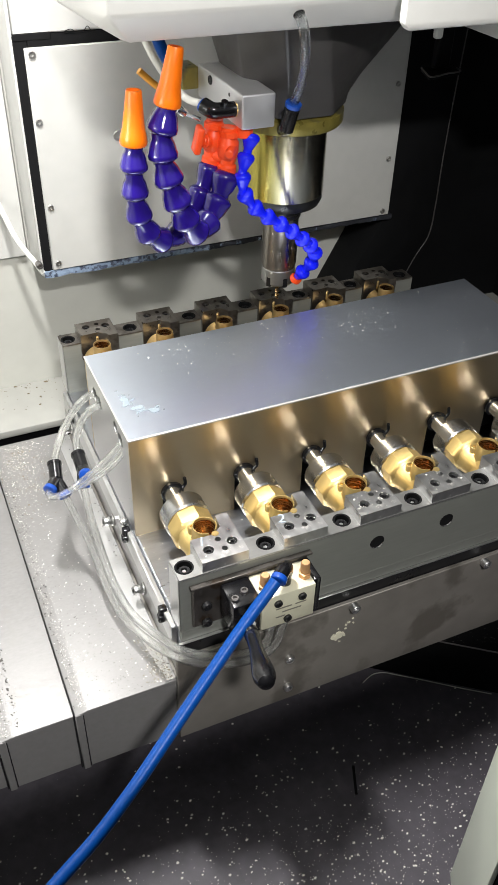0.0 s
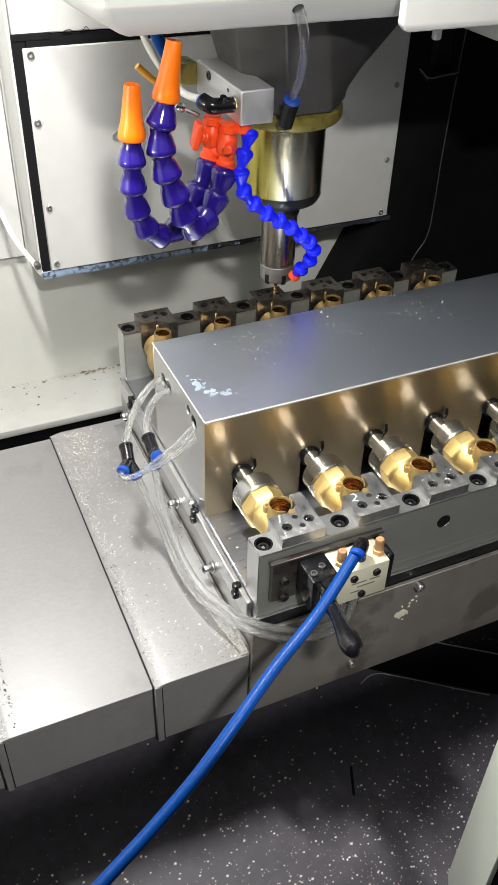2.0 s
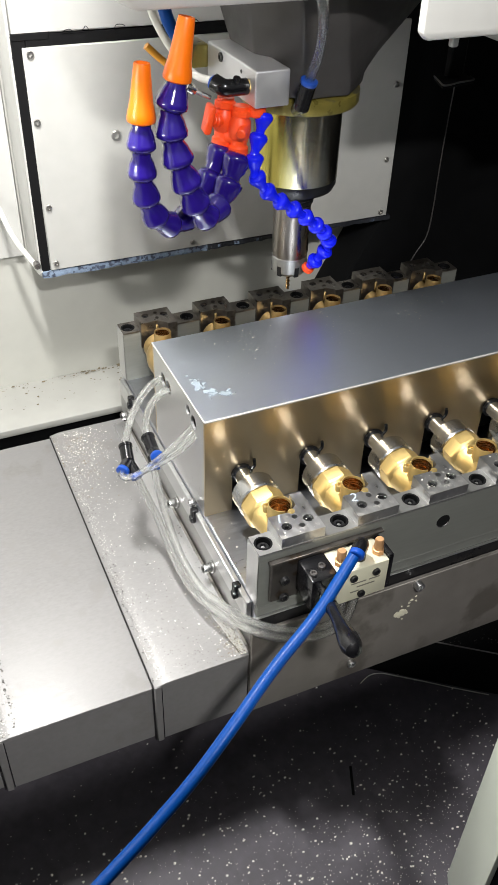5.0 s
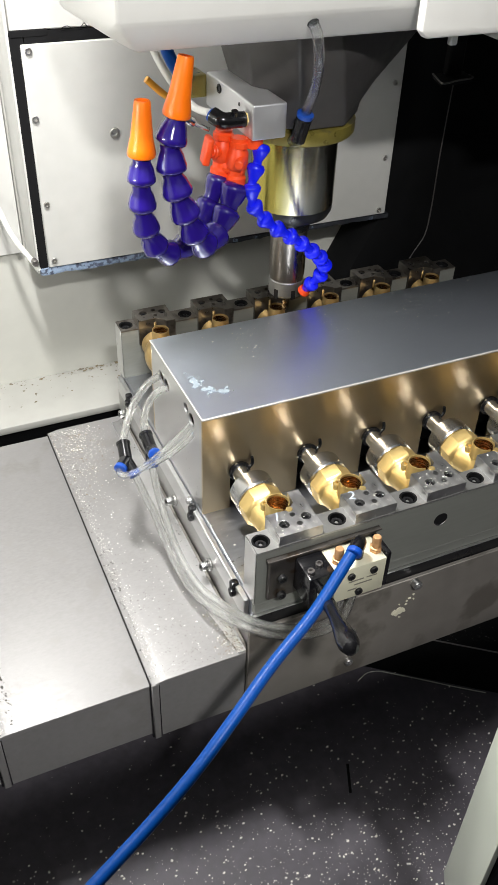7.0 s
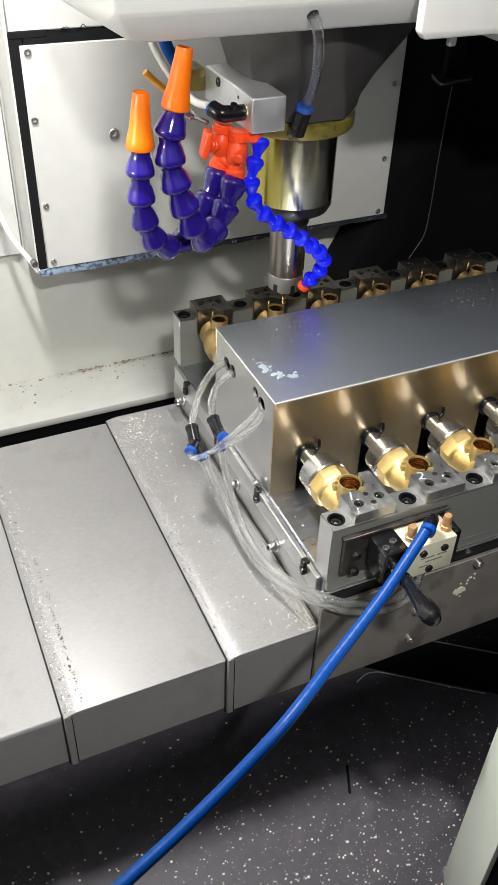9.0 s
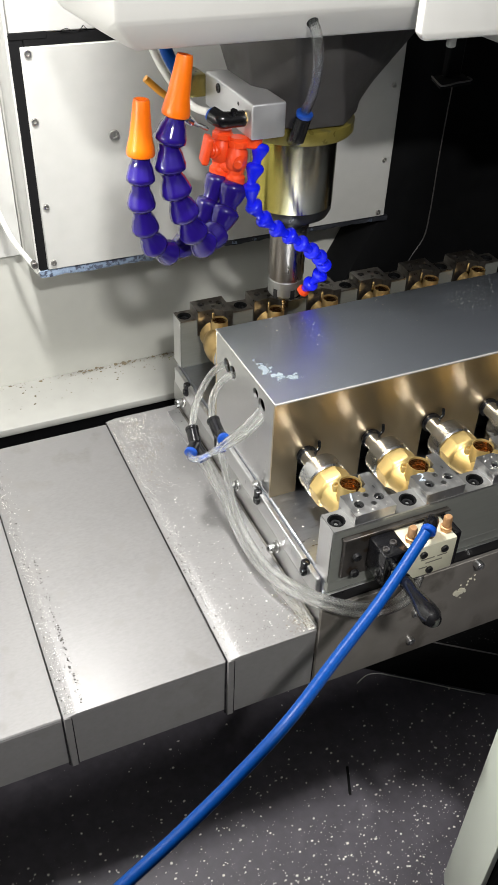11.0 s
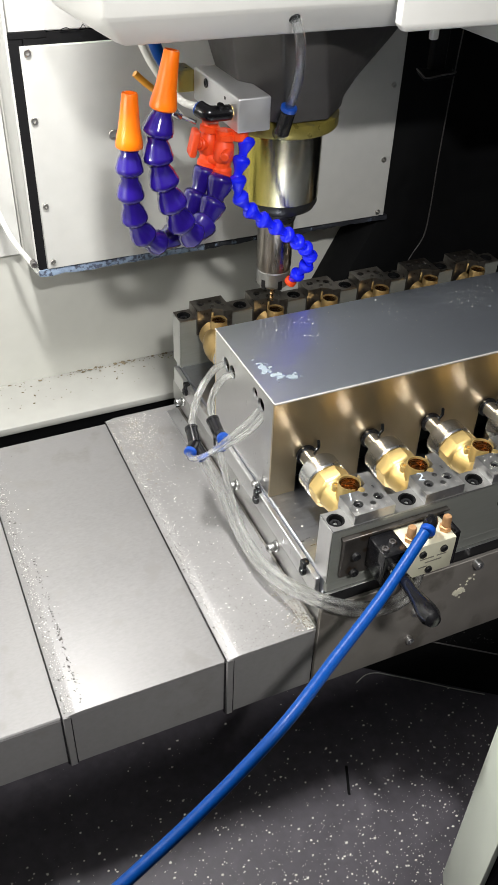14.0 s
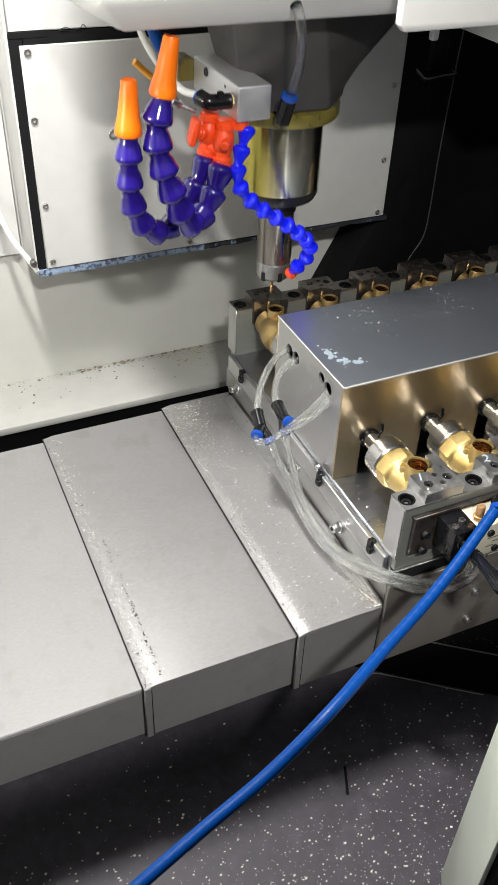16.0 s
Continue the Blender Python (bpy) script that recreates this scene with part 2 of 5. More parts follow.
def sweep(points, r, n=10, fine=8, caps=True):
    """A round bar along a smooth line through the points."""
    pts = [Vector(p) for p in points]
    line = []
    for i in range(len(pts) - 1):
        p0, p1, p2, p3 = pts[max(i - 1, 0)], pts[i], pts[i + 1], pts[min(i + 2, len(pts) - 1)]
        for k in range(fine):
            t = k / fine
            line.append(0.5 * (2 * p1 + (p2 - p0) * t + (2 * p0 - 5 * p1 + 4 * p2 - p3) * t * t + (3 * p1 - p0 - 3 * p2 + p3) * t ** 3))
    line.append(pts[-1])
    bm = bmesh.new()
    side = Vector((0.31, 0.87, 0.39))
    rings = []
    for i, p in enumerate(line):
        way = (line[min(i + 1, len(line) - 1)] - line[max(i - 1, 0)]).normalized()
        side = (side - way * side.dot(way)).normalized()
        up = way.cross(side)
        rings.append([bm.verts.new(p + (side * math.cos(2 * math.pi * k / n) + up * math.sin(2 * math.pi * k / n)) * r) for k in range(n)])
    for a, b in zip(rings, rings[1:]):
        for k in range(n):
            bm.faces.new((a[k], a[(k + 1) % n], b[(k + 1) % n], b[k])).smooth = True
    if caps:
        bm.faces.new(rings[0][::-1])
        bm.faces.new(rings[-1])
    return bm


def plate(outline, holes, z0, z1, bevel=0.0):
    """A plate between z0 and z1 with that outline of (x, y) and round holes (x, y, r) through it."""
    bm = bmesh.new()
    loops = [list(outline)] + [[(x + r * math.cos(a * math.pi / 10), y + r * math.sin(a * math.pi / 10)) for a in range(20)] for x, y, r in holes]
    edges = []
    for loop in loops:
        vs = [bm.verts.new((x, y, z1)) for x, y in loop]
        edges += [bm.edges.new((vs[i], vs[(i + 1) % len(vs)])) for i in range(len(vs))]
    bmesh.ops.triangle_fill(bm, use_beauty=True, use_dissolve=False, edges=edges)
    low = bmesh.ops.extrude_face_region(bm, geom=bm.faces[:])
    for v in low["geom"]:
        if isinstance(v, bmesh.types.BMVert):
            v.co.z = z0
    bmesh.ops.recalc_face_normals(bm, faces=bm.faces[:])
    return bm


def prism(outline, y0, y1, axis="y", bevel=0.0, steps=2):
    """A bar whose section is the outline, along one axis."""
    bm = bmesh.new()
    put = {"x": lambda a, b, c: (c, a, b), "y": lambda a, b, c: (a, c, b), "z": lambda a, b, c: (a, b, c)}[axis]
    lo = [bm.verts.new(put(a, b, y0)) for a, b in outline]
    hi = [bm.verts.new(put(a, b, y1)) for a, b in outline]
    k = len(lo)
    bm.faces.new(lo)
    bm.faces.new(hi[::-1])
    for i in range(k):
        bm.faces.new((lo[i], hi[i], hi[(i + 1) % k], lo[(i + 1) % k]))
    bmesh.ops.recalc_face_normals(bm, faces=bm.faces[:])
    if bevel:
        bmesh.ops.bevel(bm, geom=bm.edges[:], offset=bevel, segments=steps, affect="EDGES", profile=0.5)
    return bm


def join(*bms):
    out = bmesh.new()
    for bm in bms:
        mesh = bpy.data.meshes.new("piece")
        bm.to_mesh(mesh)
        out.from_mesh(mesh)
        bpy.data.meshes.remove(mesh)
        bm.free()
    return out


HOMES = {}


def thing(name, place, label, category, group="", kind=""):
    """An Empty at a place in pitches, which parents a thing's parts."""
    ob = new(name)
    ob.empty_display_size = 0.01
    ob.location = at(*place)
    HOMES[ob.name] = Vector(place)
    return tagged(ob, label, category, group, kind)


def home(ob):
    while ob.parent:
        ob = ob.parent
    return HOMES[ob.name]


def mesh_of(name, bm, mat, origin):
    bmesh.ops.recalc_face_normals(bm, faces=bm.faces[:])
    bmesh.ops.transform(bm, matrix=Matrix.Scale(U, 4) @ Matrix.Translation(-origin), verts=bm.verts[:])
    mesh = bpy.data.meshes.new(name)
    bm.to_mesh(mesh)
    bm.free()
    mesh.set_sharp_from_angle(angle=radians(38))
    mesh.materials.append(mat)
    return mesh


def part(name, bm, mat, parent, label=""):
    """Links a bmesh, in pitches of the scene, as one part of a thing."""
    ob = new(name, mesh_of(name, bm, mat, home(parent)))
    ob.parent = parent
    return tagged(ob, label)


def solid(name, bm, mat, label, category, place=(0, 0, 0), kind="", group=""):
    """A thing of one mesh."""
    ob = new(name, mesh_of(name, bm, mat, Vector(place)))
    ob.location = at(*place)
    HOMES[ob.name] = Vector(place)
    return tagged(ob, label, category, group, kind)


def socket_screw(parent, place, r, way=(0, 0, 1), mat=None, high=0.0, name="screw", label=""):
    """A socket-head screw, its head's rim at place."""
    h = high or r * 0.9
    prof = [(r, -h), (r, -r * 0.12), (r * 0.9, 0), (r * 0.55, 0), (r * 0.5, -r * 0.6)]
    return part(name, lathe(prof, place, way, 16), mat or BLACK_OXIDE, parent, label)


# ---- the machine's enclosure ----
WALL_Y, LEDGE_Z = 6.3, -3.1
solid("floor", block(-9, 12, -12, 7, -5.9, -5.5, 0), TRAY, "black sheet-metal chip tray strewn with bright chips", "floor", kind="structure")
solid("wall_back", block(-9, 12, WALL_Y, WALL_Y + 0.3, -5.5, 12, 0), WALL_PAINT, "grey-white painted sheet-metal rear wall", "wall", kind="structure")
solid("wall_left", block(-7.3, -7.0, -6, WALL_Y, -5.5, 12, 0), WALL_PAINT, "grey-white painted side wall of the machine", "wall", kind="structure")
solid("wall_right", block(10.5, 10.8, -6, WALL_Y, -5.5, 12, 0), BLACK_PAINT, "black side wall of the machine", "wall", kind="structure")
# out of view, added to block the door light from the tray floor
solid("wall_front", block(-6.95, 10.45, -7.45, -7.2, -5.5, 4.2, 0.02), BLACK_PAINT, "unseen black panel added to keep the door light off the tray", "wall", kind="structure")
solid("ceiling", block(-9, 12, -3.2, 7, 12.0, 12.3, 0), WALL_PAINT, "grey-white sheet-metal roof of the machine", "ceiling", kind="structure")
# ledge along the foot of the rear wall, with a turned-down lip
solid("rear_ledge", prism([(4.90, LEDGE_Z), (WALL_Y, LEDGE_Z), (WALL_Y, -3.2), (5.0, -3.2), (5.0, -3.25), (4.90, -3.25)], -9, 10.5, "x", 0.02),
      SHADED_LEDGE_PAINT, "grey-white ledge with scattered chips under the rear wall", "ledge", kind="structure")
# added black sheet for the shade in the gap behind the covers
solid("ledge_skirt", block(-9, 10.5, 5.06, 5.12, -5.5, -3.205, 0), BLACK_PAINT, "black sheet standing in for the shade below the rear ledge", "skirt", kind="structure")
solid("wall_fold", block(-9, 0.1, WALL_Y - 0.10, WALL_Y - 0.003, -0.45, 12, 0.02), WHITE_PAINT, "white upper sheet of the rear wall", "wall", kind="structure")

# column cover: a box on the rear wall with a screwed front panel
column = thing("column_cover", (3.5, 5.24, 1.4), "white column cover with screwed front panel and black foam edge", "machine cover")
part("side_sheet", block(0.13, 0.18, 5.25, WALL_Y - 0.1, -0.40, 8.0, 0.01), WHITE_PAINT, column)
part("top_sheet", block(0.181, 6.84, 5.25, WALL_Y, 3.30, 8.0, 0.02), WHITE_PAINT, column)
part("core", block(0.19, 6.82, 5.36, WALL_Y, -0.38, 3.29, 0.02), BLACK_PAINT, column, "black inside of the cover")
part("foam_strip", block(0.17, 0.37, 5.24, 5.35, -0.34, 3.29, 0.01), FOAM, column, "black foam sealing strip")


def ragged(x0, x1, low, high, y0, y1, seed, step=0.07):
    """A torn strip along x: low and high are (height, raggedness) of its edges."""
    rng = random.Random(seed)
    n = int((x1 - x0) / step)
    xs = [x0 + (x1 - x0) * i / n for i in range(n + 1)]
    drift = [rng.uniform(-1, 1)]
    for _ in xs:
        drift.append(0.6 * drift[-1] + rng.uniform(-0.7, 0.7))
    bm = bmesh.new()
    rows = []
    for x, d in zip(xs, drift):
        a, b = low[0] + low[1] * d, high[0] + high[1] * rng.uniform(-1, 1)
        y = y0 + 0.012 * rng.random()
        rows.append([bm.verts.new(p) for p in ((x, y1, a), (x, y, a), (x, y - 0.012 * rng.random(), (a + b) / 2), (x, y, b), (x, y1, b))])
    for r0, r1 in zip(rows, rows[1:]):
        for i in range(5):
            bm.faces.new((r0[i], r1[i], r1[(i + 1) % 5], r0[(i + 1) % 5]))
    bm.faces.new(rows[0])
    bm.faces.new(rows[-1][::-1])
    bmesh.ops.recalc_face_normals(bm, faces=bm.faces[:])
    return bm


part("foam_strip", ragged(0.38, 6.80, (3.12, 0.0), (3.285, 0.012), 5.236, 5.35, 41), FOAM, column, "black foam sealing strip with a torn edge")
part("foam_strip", block(0.18, 0.72, 5.228, 5.30, 3.22, 3.315, 0.01), FOAM, column, "loose end of black foam strip")
for x, z, a in ((0.98, 3.30, 0.5), (1.22, 3.30, 1.4), (1.75, 3.33, 0.2), (2.9, 3.31, 0.6)):
    part("torn_shred", sweep([(x - 0.07, 5.235, 3.285), (x - 0.05 * math.cos(a), 5.215, z + 0.02), (x + 0.03, 5.205, z + 0.05 * math.sin(a) + 0.015), (x + 0.085, 5.22, z)], 0.006, 5, 4), FOAM, column)
part("tape_strip", ragged(0.17, 3.1, (-0.415, 0.020), (-0.305, 0.012), 5.195, 5.34, 42), TAPE, column, "soiled pale blue tape along the lower edge")
part("tape_strip", ragged(3.1, 6.86, (-0.395, 0.022), (-0.312, 0.010), 5.20, 5.34, 43), OLD_TAPE, column, "blackened tape along the lower edge")
for x, w in ((3.3, 0.05), (3.62, 0.09), (4.05, 0.05), (4.6, 0.07), (5.2, 0.04), (6.45, 0.06)):
    part("tape_scrap", ragged(x, x + w, (-0.38, 0.01), (-0.325, 0.01), 5.192, 5.205, int(x * 100), 0.02), TAPE, column, "scrap of pale tape")
panel = part("front_panel", block(0.31, 6.76, 5.18, 5.238, -0.29, 3.135, 0.012), GREY_PAINT, column, "grey-white front panel")
for x, z, r in ((0.41, 3.05, 0.055), (0.39, 2.11, 0.055), (0.40, 0.79, 0.05), (0.41, -0.17, 0.05), (6.61, 2.10, 0.05), (6.60, 0.80, 0.05), (6.61, -0.20, 0.05), (1.58, 1.79, 0.085),
                (5.47, 1.73, 0.085), (2.81, -0.20, 0.045)):
    socket_screw(panel, (x, 5.15, z), r * 0.95, (0, -1, 0), SCREW_STEEL, 0.04)
cable = thing("cable", (0.05, 5.4, -0.2), "white cable clipped along the column cover", "cable")
part("cord", sweep([(-0.33, 6.15, 0.75), (-0.25, 5.9, 0.50), (-0.13, 5.6, 0.14), (0.07, 5.30, -0.18), (0.15, 5.24, -0.33)], 0.045, 8), WHITE_TUBE, cable)
socket_screw(cable, (0.10, 5.16, -0.17), 0.055, (0, -1, 0), DARK_STEEL, 0.12, "clip")

# dark right flank of the column, bent in at its foot
flank = [(6.86, 3.8), (8.05, 3.8), (7.97, 2.0), (7.94, 0.6), (7.95, -0.4), (7.90, -1.0), (7.60, -1.5), (6.9, -3.0), (5.4, -3.0), (6.86, -0.3)]
flank_thing = thing("column_flank", (6.9, 5.3, 0), "black bent sheet beside the column cover", "machine cover")
# solid back to the wall: its black side stands in for wall shade
part("sheet", prism(flank, 5.35, WALL_Y, "y", 0.02), BLACK_PAINT, flank_thing)
part("edge", sweep([(x + 0.01, 5.36, z) for x, z in flank[1:8]], 0.016, 8, 5), CASTING, flank_thing, "dark grey line along the bend")
solid("right_curtain", block(7.5, 10.5, 6.0, 6.08, -5.4, 12, 0.01), BLACK_PAINT, "black rear guard sheet", "guard", (8, 5.7, 0), kind="structure")

# door post in the foreground
solid("door_post", prism([(2.96, -4.0), (2.41, -4.92), (2.46, -4.95), (3.02, -4.03)], -5.5, -0.6, "z", 0.012), POST_PAINT, "grey-green painted door post of the machine", "door post", (3.2, -4, -5.5), kind="structure")
solid("door_seal", prism([(2.47, -4.955), (3.4, -4.6), (3.42, -4.53), (2.50, -4.88)], -5.5, -0.6, "z", 0.012), BLACK_PAINT, "black inner return of the door post", "door post", (3.6, -4, -5.5), kind="structure")

# bed under the table
bed = thing("machine_bed", (3.5, 0, -5.5), "black cast machine bed under the table", "machine bed")
part("saddle", block(3.6, 9.4, -0.9, 4.6, -4.75, -3.75, 0.08, 2), BLACK_PAINT, bed)
part("bed_casting", block(-6.5, 9.5, 0.6, 4.6, -5.5, -4.75, 0.08, 2), BLACK_PAINT, bed)
guard = thing("chip_guard", (4.8, -1.4, -5.5), "low black chip guard with a pale bead along its foot", "guard")
part("guard_sheet", prism([(3.55, -0.55), (7.2, -3.25), (8.2, -1.70), (4.5, 1.04)], -5.5, -4.48, "z", 0.02), BLACK_PAINT, guard)
part("top_edge", sweep([(3.60, -0.60, -4.48), (5.0, -1.635, -4.48), (7.1, -3.19, -4.48)], 0.012, 6), DARK_STEEL, guard, "worn top edge")
# thin pale line along the guard's foot
part("sealant_bead", sweep([(3.40, -0.84, -5.488), (3.62, -0.76, -5.488), (3.82, -0.80, -5.488), (3.98, -0.91, -5.488), (4.36, -1.19, -5.488), (4.80, -1.53, -5.488), (5.24, -1.85, -5.488)], 0.007, 6), WHITE_TUBE, guard, "thin pale bead along the foot")
solid("drain_slot", prism([(2.43 + a * 0.40 + b * 0.915, -2.28 + a * 0.915 - b * 0.40) for a, b in ((-0.24, -0.02), (-0.24, 0.02), (0.22, 0.02), (0.22, -0.02))], -5.499, -5.488, "z"), FOAM,
      "black drain slot in the chip tray", "drain", (2.43, -2.28, -5.5))

RIDERS, COVER_RIDERS, HEAD_RIDERS, SLIDE_RIDERS = [], [], [], []

# ---- table and way covers ----
table = thing("machine_table", (3.5, 0.9, -3.4), "grey steel machine table with chipped front skirt", "machine table")
RIDERS.append(table)
part("table_top", block(-0.10, 9.2, -1.735, 3.55, -2.9, -2.42, 0.02), TABLE_STEEL, table)
skirt = part("front_skirt", block(-0.10, 9.2, -1.80, -1.742, -3.535, -1.95, 0.008), TABLE_STEEL, table, "grey front skirt with chipped paint")
for x, z in ((1.40, -2.64), (1.41, -3.24)):
    socket_screw(skirt, (x, -1.86, z), 0.06, (0, -1, 0), SIDE_STEEL, 0.07)
rng = random.Random(5)
flakes = []
for k in range(24):
    cx, cz = 2.12 + rng.gauss(0, 0.05) + (0.12 if k > 15 else 0), -2.55 + rng.gauss(0, 0.05) + (0.20 if k > 15 else 0)
    r = rng.choice((0.012, 0.02, 0.03, 0.055)) if k < 16 else rng.uniform(0.008, 0.02)
    flakes.append(prism([(cx + r * rng.uniform(0.4, 1.2) * math.cos(a * 0.57), cz + r * rng.uniform(0.4, 1.2) * math.sin(a * 0.57)) for a in range(11)], -1.804 - 0.0004 * k, -1.79))
part("paint_chip", join(*flakes), CHIPPED, skirt, "pale patch of chipped paint")

near = thing("way_cover", (-0.7, 0.9, -3.49), "brushed steel telescopic way cover beside the table", "way cover", "telescopic way covers")
RIDERS.append(near)
part("top_sheet", prism([(-1.357, -2.42), (-1.357, -2.385), (-1.20, -2.352), (-1.15, -2.35), (-0.11, -2.35), (-0.11, -2.42)], -1.765, 3.55, "y", 0.014), COVER_STEEL, near)
part("front_sheet", block(-1.357, -0.11, -1.760, -1.70, -3.49, -2.38, 0.015), COVER_STEEL, near)
part("corner_plate", prism([(-0.31, 3.4), (-0.11, 3.4), (-0.11, -1.74), (-0.21, -1.74), (-0.33, -0.9)], -2.35, -2.335, "z"), SIDE_STEEL, near, "thin bare edge plate")
part("wiper", join(block(-1.374, -1.357, -1.75, 3.54, -2.42, -2.372, 0.006), block(-1.380, -1.357, -1.752, -1.70, -3.48, -2.42, 0.006)), BLACK_PLASTIC, near, "black rubber wiper lip")

part("front_bead", block(-1.352, -1.268, -1.772, -1.750, -3.505, -2.385, 0.006), COVER_STEEL, near, "narrow folded edge")
part("groove", block(-1.267, -1.254, -1.7615, -1.755, -3.48, -2.40, 0), BLACK_PLASTIC, near, "dark groove beside the folded edge")

middle = thing("way_cover", (-1.4, 0.9, -3.45), "brushed steel telescopic way cover strewn with chips", "way cover", "telescopic way covers")
COVER_RIDERS.append(middle)
part("top_sheet", prism([(-2.42, -2.49), (-2.42, -2.455), (-2.26, -2.422), (-2.21, -2.42), (-0.24, -2.42), (-0.24, -2.49)], -1.73, 3.53, "y", 0.014), COVER_STEEL, middle)
part("front_sheet", block(-2.42, -0.24, -1.725, -1.67, -3.44, -2.45, 0.015), COVER_STEEL, middle)
part("wiper", join(block(-2.437, -2.42, -1.71, 3.52, -2.49, -2.442, 0.006), block(-2.443, -2.42, -1.718, -1.67, -3.43, -2.49, 0.006)), BLACK_PLASTIC, middle, "black rubber wiper lip")

part("front_bead", block(-2.415, -2.331, -1.737, -1.715, -3.455, -2.455, 0.006), COVER_STEEL, middle, "narrow folded edge")
part("groove", block(-2.330, -2.317, -1.7265, -1.72, -3.43, -2.47, 0), BLACK_PLASTIC, middle, "dark groove beside the folded edge")

far = thing("way_cover", (-4, 0.9, -3.42), "brushed steel fixed way cover", "way cover", "telescopic way covers")
part("top_sheet", block(-7.0, -0.3, -1.69, 3.50, -2.54, -2.49, 0.02), COVER_STEEL, far)
part("front_sheet", block(-7.0, -0.3, -1.695, -1.64, -3.41, -2.52, 0.015), COVER_STEEL, far)

# ---- clamping fixture ----
base = thing("clamping_fixture", (3.1, 1.0, -2.36), "two-layer steel base plate of the clamping fixture", "fixture")
RIDERS.append(base)
lower = part("lower_plate", block(-0.06, 6.6, -1.70, 3.76, -2.36, -1.96, 0.02), RAIL_STEEL, base, "dark lower plate")
upper = part("upper_plate", block(0.0, 6.4, -1.62, 3.72, -1.96, -1.59, 0.02), PLATE_STEEL, base, "glossy steel upper plate")
part("side_strip", block(-0.075, -0.002, -1.55, 3.65, -1.95, -1.64, 0.012), SIDE_STEEL, base, "bright edge strip")
for y in (3.05, 0.22, -1.24):
    part("side_clip", join(block(-0.125, -0.02, y - 0.05, y + 0.05, -1.84, -1.60, 0.025, 2), block(-0.15, -0.06, y - 0.075, y + 0.02, -1.80, -1.70, 0.02, 2)), BLACK_PLASTIC, base, "black plastic clip")
part("clip_cap", lathe([(0.05, 0), (0.06, 0.02), (0.055, 0.07), (0.03, 0.09)], (-0.06, 0.30, -1.60), (-0.3, 0.2, 1), 14), BRIGHT_STEEL, base, "bright clip cap")
for y in (3.22, 0.93, -0.45):
    clip = part("eye_bolt", join(rod((-0.05, y, -2.09), (-0.10, y, -2.08), 0.085, 16, 0.01), lathe([(0.062, 0), (0.066, 0.02), (0.066, 0.11), (0.055, 0.13), (0.03, 0.13), (0.028, 0.07)], (-0.09, y, -2.08), (-1, -0.15, 0.15), 14)), BRIGHT_STEEL, base, "bright steel end screw")
for x in (2.28, 4.30, 6.32):
    socket_screw(skirt, (x, -1.89, -2.03), 0.066, (0, -1, 0), SIDE_STEEL, 0.1)
part("front_bar", block(0.0, 6.5, -1.70, -1.622, -1.77, -1.592, 0.006), SHADED_STEEL, base, "dark front edge of the upper plate")
part("front_lip", block(-0.05, 6.5, -1.735, -1.702, -2.12, -1.775, 0.004), BLACK_OXIDE, base, "black front lip of the lower plate")
part("worn_edge", block(-0.05, 6.5, -1.738, -1.704, -1.774, -1.762, 0.002), SIDE_STEEL, base, "bright worn edge")

lid = thing("fixture_box", (3.1, 1.0, -1.59), "brushed stainless steel box cover of the fixture", "fixture box")
RIDERS.append(lid)
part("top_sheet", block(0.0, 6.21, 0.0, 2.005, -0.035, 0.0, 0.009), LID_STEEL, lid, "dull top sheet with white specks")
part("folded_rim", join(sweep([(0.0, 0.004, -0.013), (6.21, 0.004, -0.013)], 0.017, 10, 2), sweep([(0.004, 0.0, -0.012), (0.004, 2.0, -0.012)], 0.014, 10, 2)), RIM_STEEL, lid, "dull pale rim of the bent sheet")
outline = [(6.21, -1.59), (6.21, -0.03), (0, -0.03), (0, -1.59)]
for i in range(6):
    cx = 0.51 + i
    outline += [(cx - 0.12, -1.59)] + [(cx - 0.142 * math.cos(radians(a)), -0.96 + 0.142 * math.sin(radians(a))) for a in range(-30, 211, 20)] + [(cx + 0.12, -1.59)]
sheet = plate(outline, [], 0.0, 0.036)
bmesh.ops.transform(sheet, matrix=Matrix(((1, 0, 0, 0), (0, 0, 1, 0.004), (0, 1, 0, 0), (0, 0, 0, 1))), verts=sheet.verts[:])
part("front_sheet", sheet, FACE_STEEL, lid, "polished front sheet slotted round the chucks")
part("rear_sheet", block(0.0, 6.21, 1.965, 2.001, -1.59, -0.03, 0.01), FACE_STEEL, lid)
end = plate([(0.04, -1.59), (1.965, -1.59), (1.965, -0.03), (0.04, -0.03)], [(1.58, -0.37, 0.11), (1.36, -0.36, 0.10), (0.60, -0.22, 0.08), (0.40, -0.28, 0.10)], 0.0, 0.036)
bmesh.ops.transform(end, matrix=Matrix(((0, 0, 1, 0.004), (1, 0, 0, 0), (0, 1, 0, 0), (0, 0, 0, 1))), verts=end.verts[:])
part("end_sheet", end, SIDE_STEEL, lid, "bare steel end sheet with tube openings")
part("end_sheet", block(6.17, 6.206, 0.04, 1.965, -1.59, -0.03, 0.005), SIDE_STEEL, lid)
# added black block, stands in for shade behind slots and tube openings
part("inner_dark", block(0.2, 6.0, 0.2, 1.8, -1.5, -0.1, 0.0), BLACK_PAINT, lid, "black block standing in for the shade inside the box")
rng = random.Random(11)
marks = []
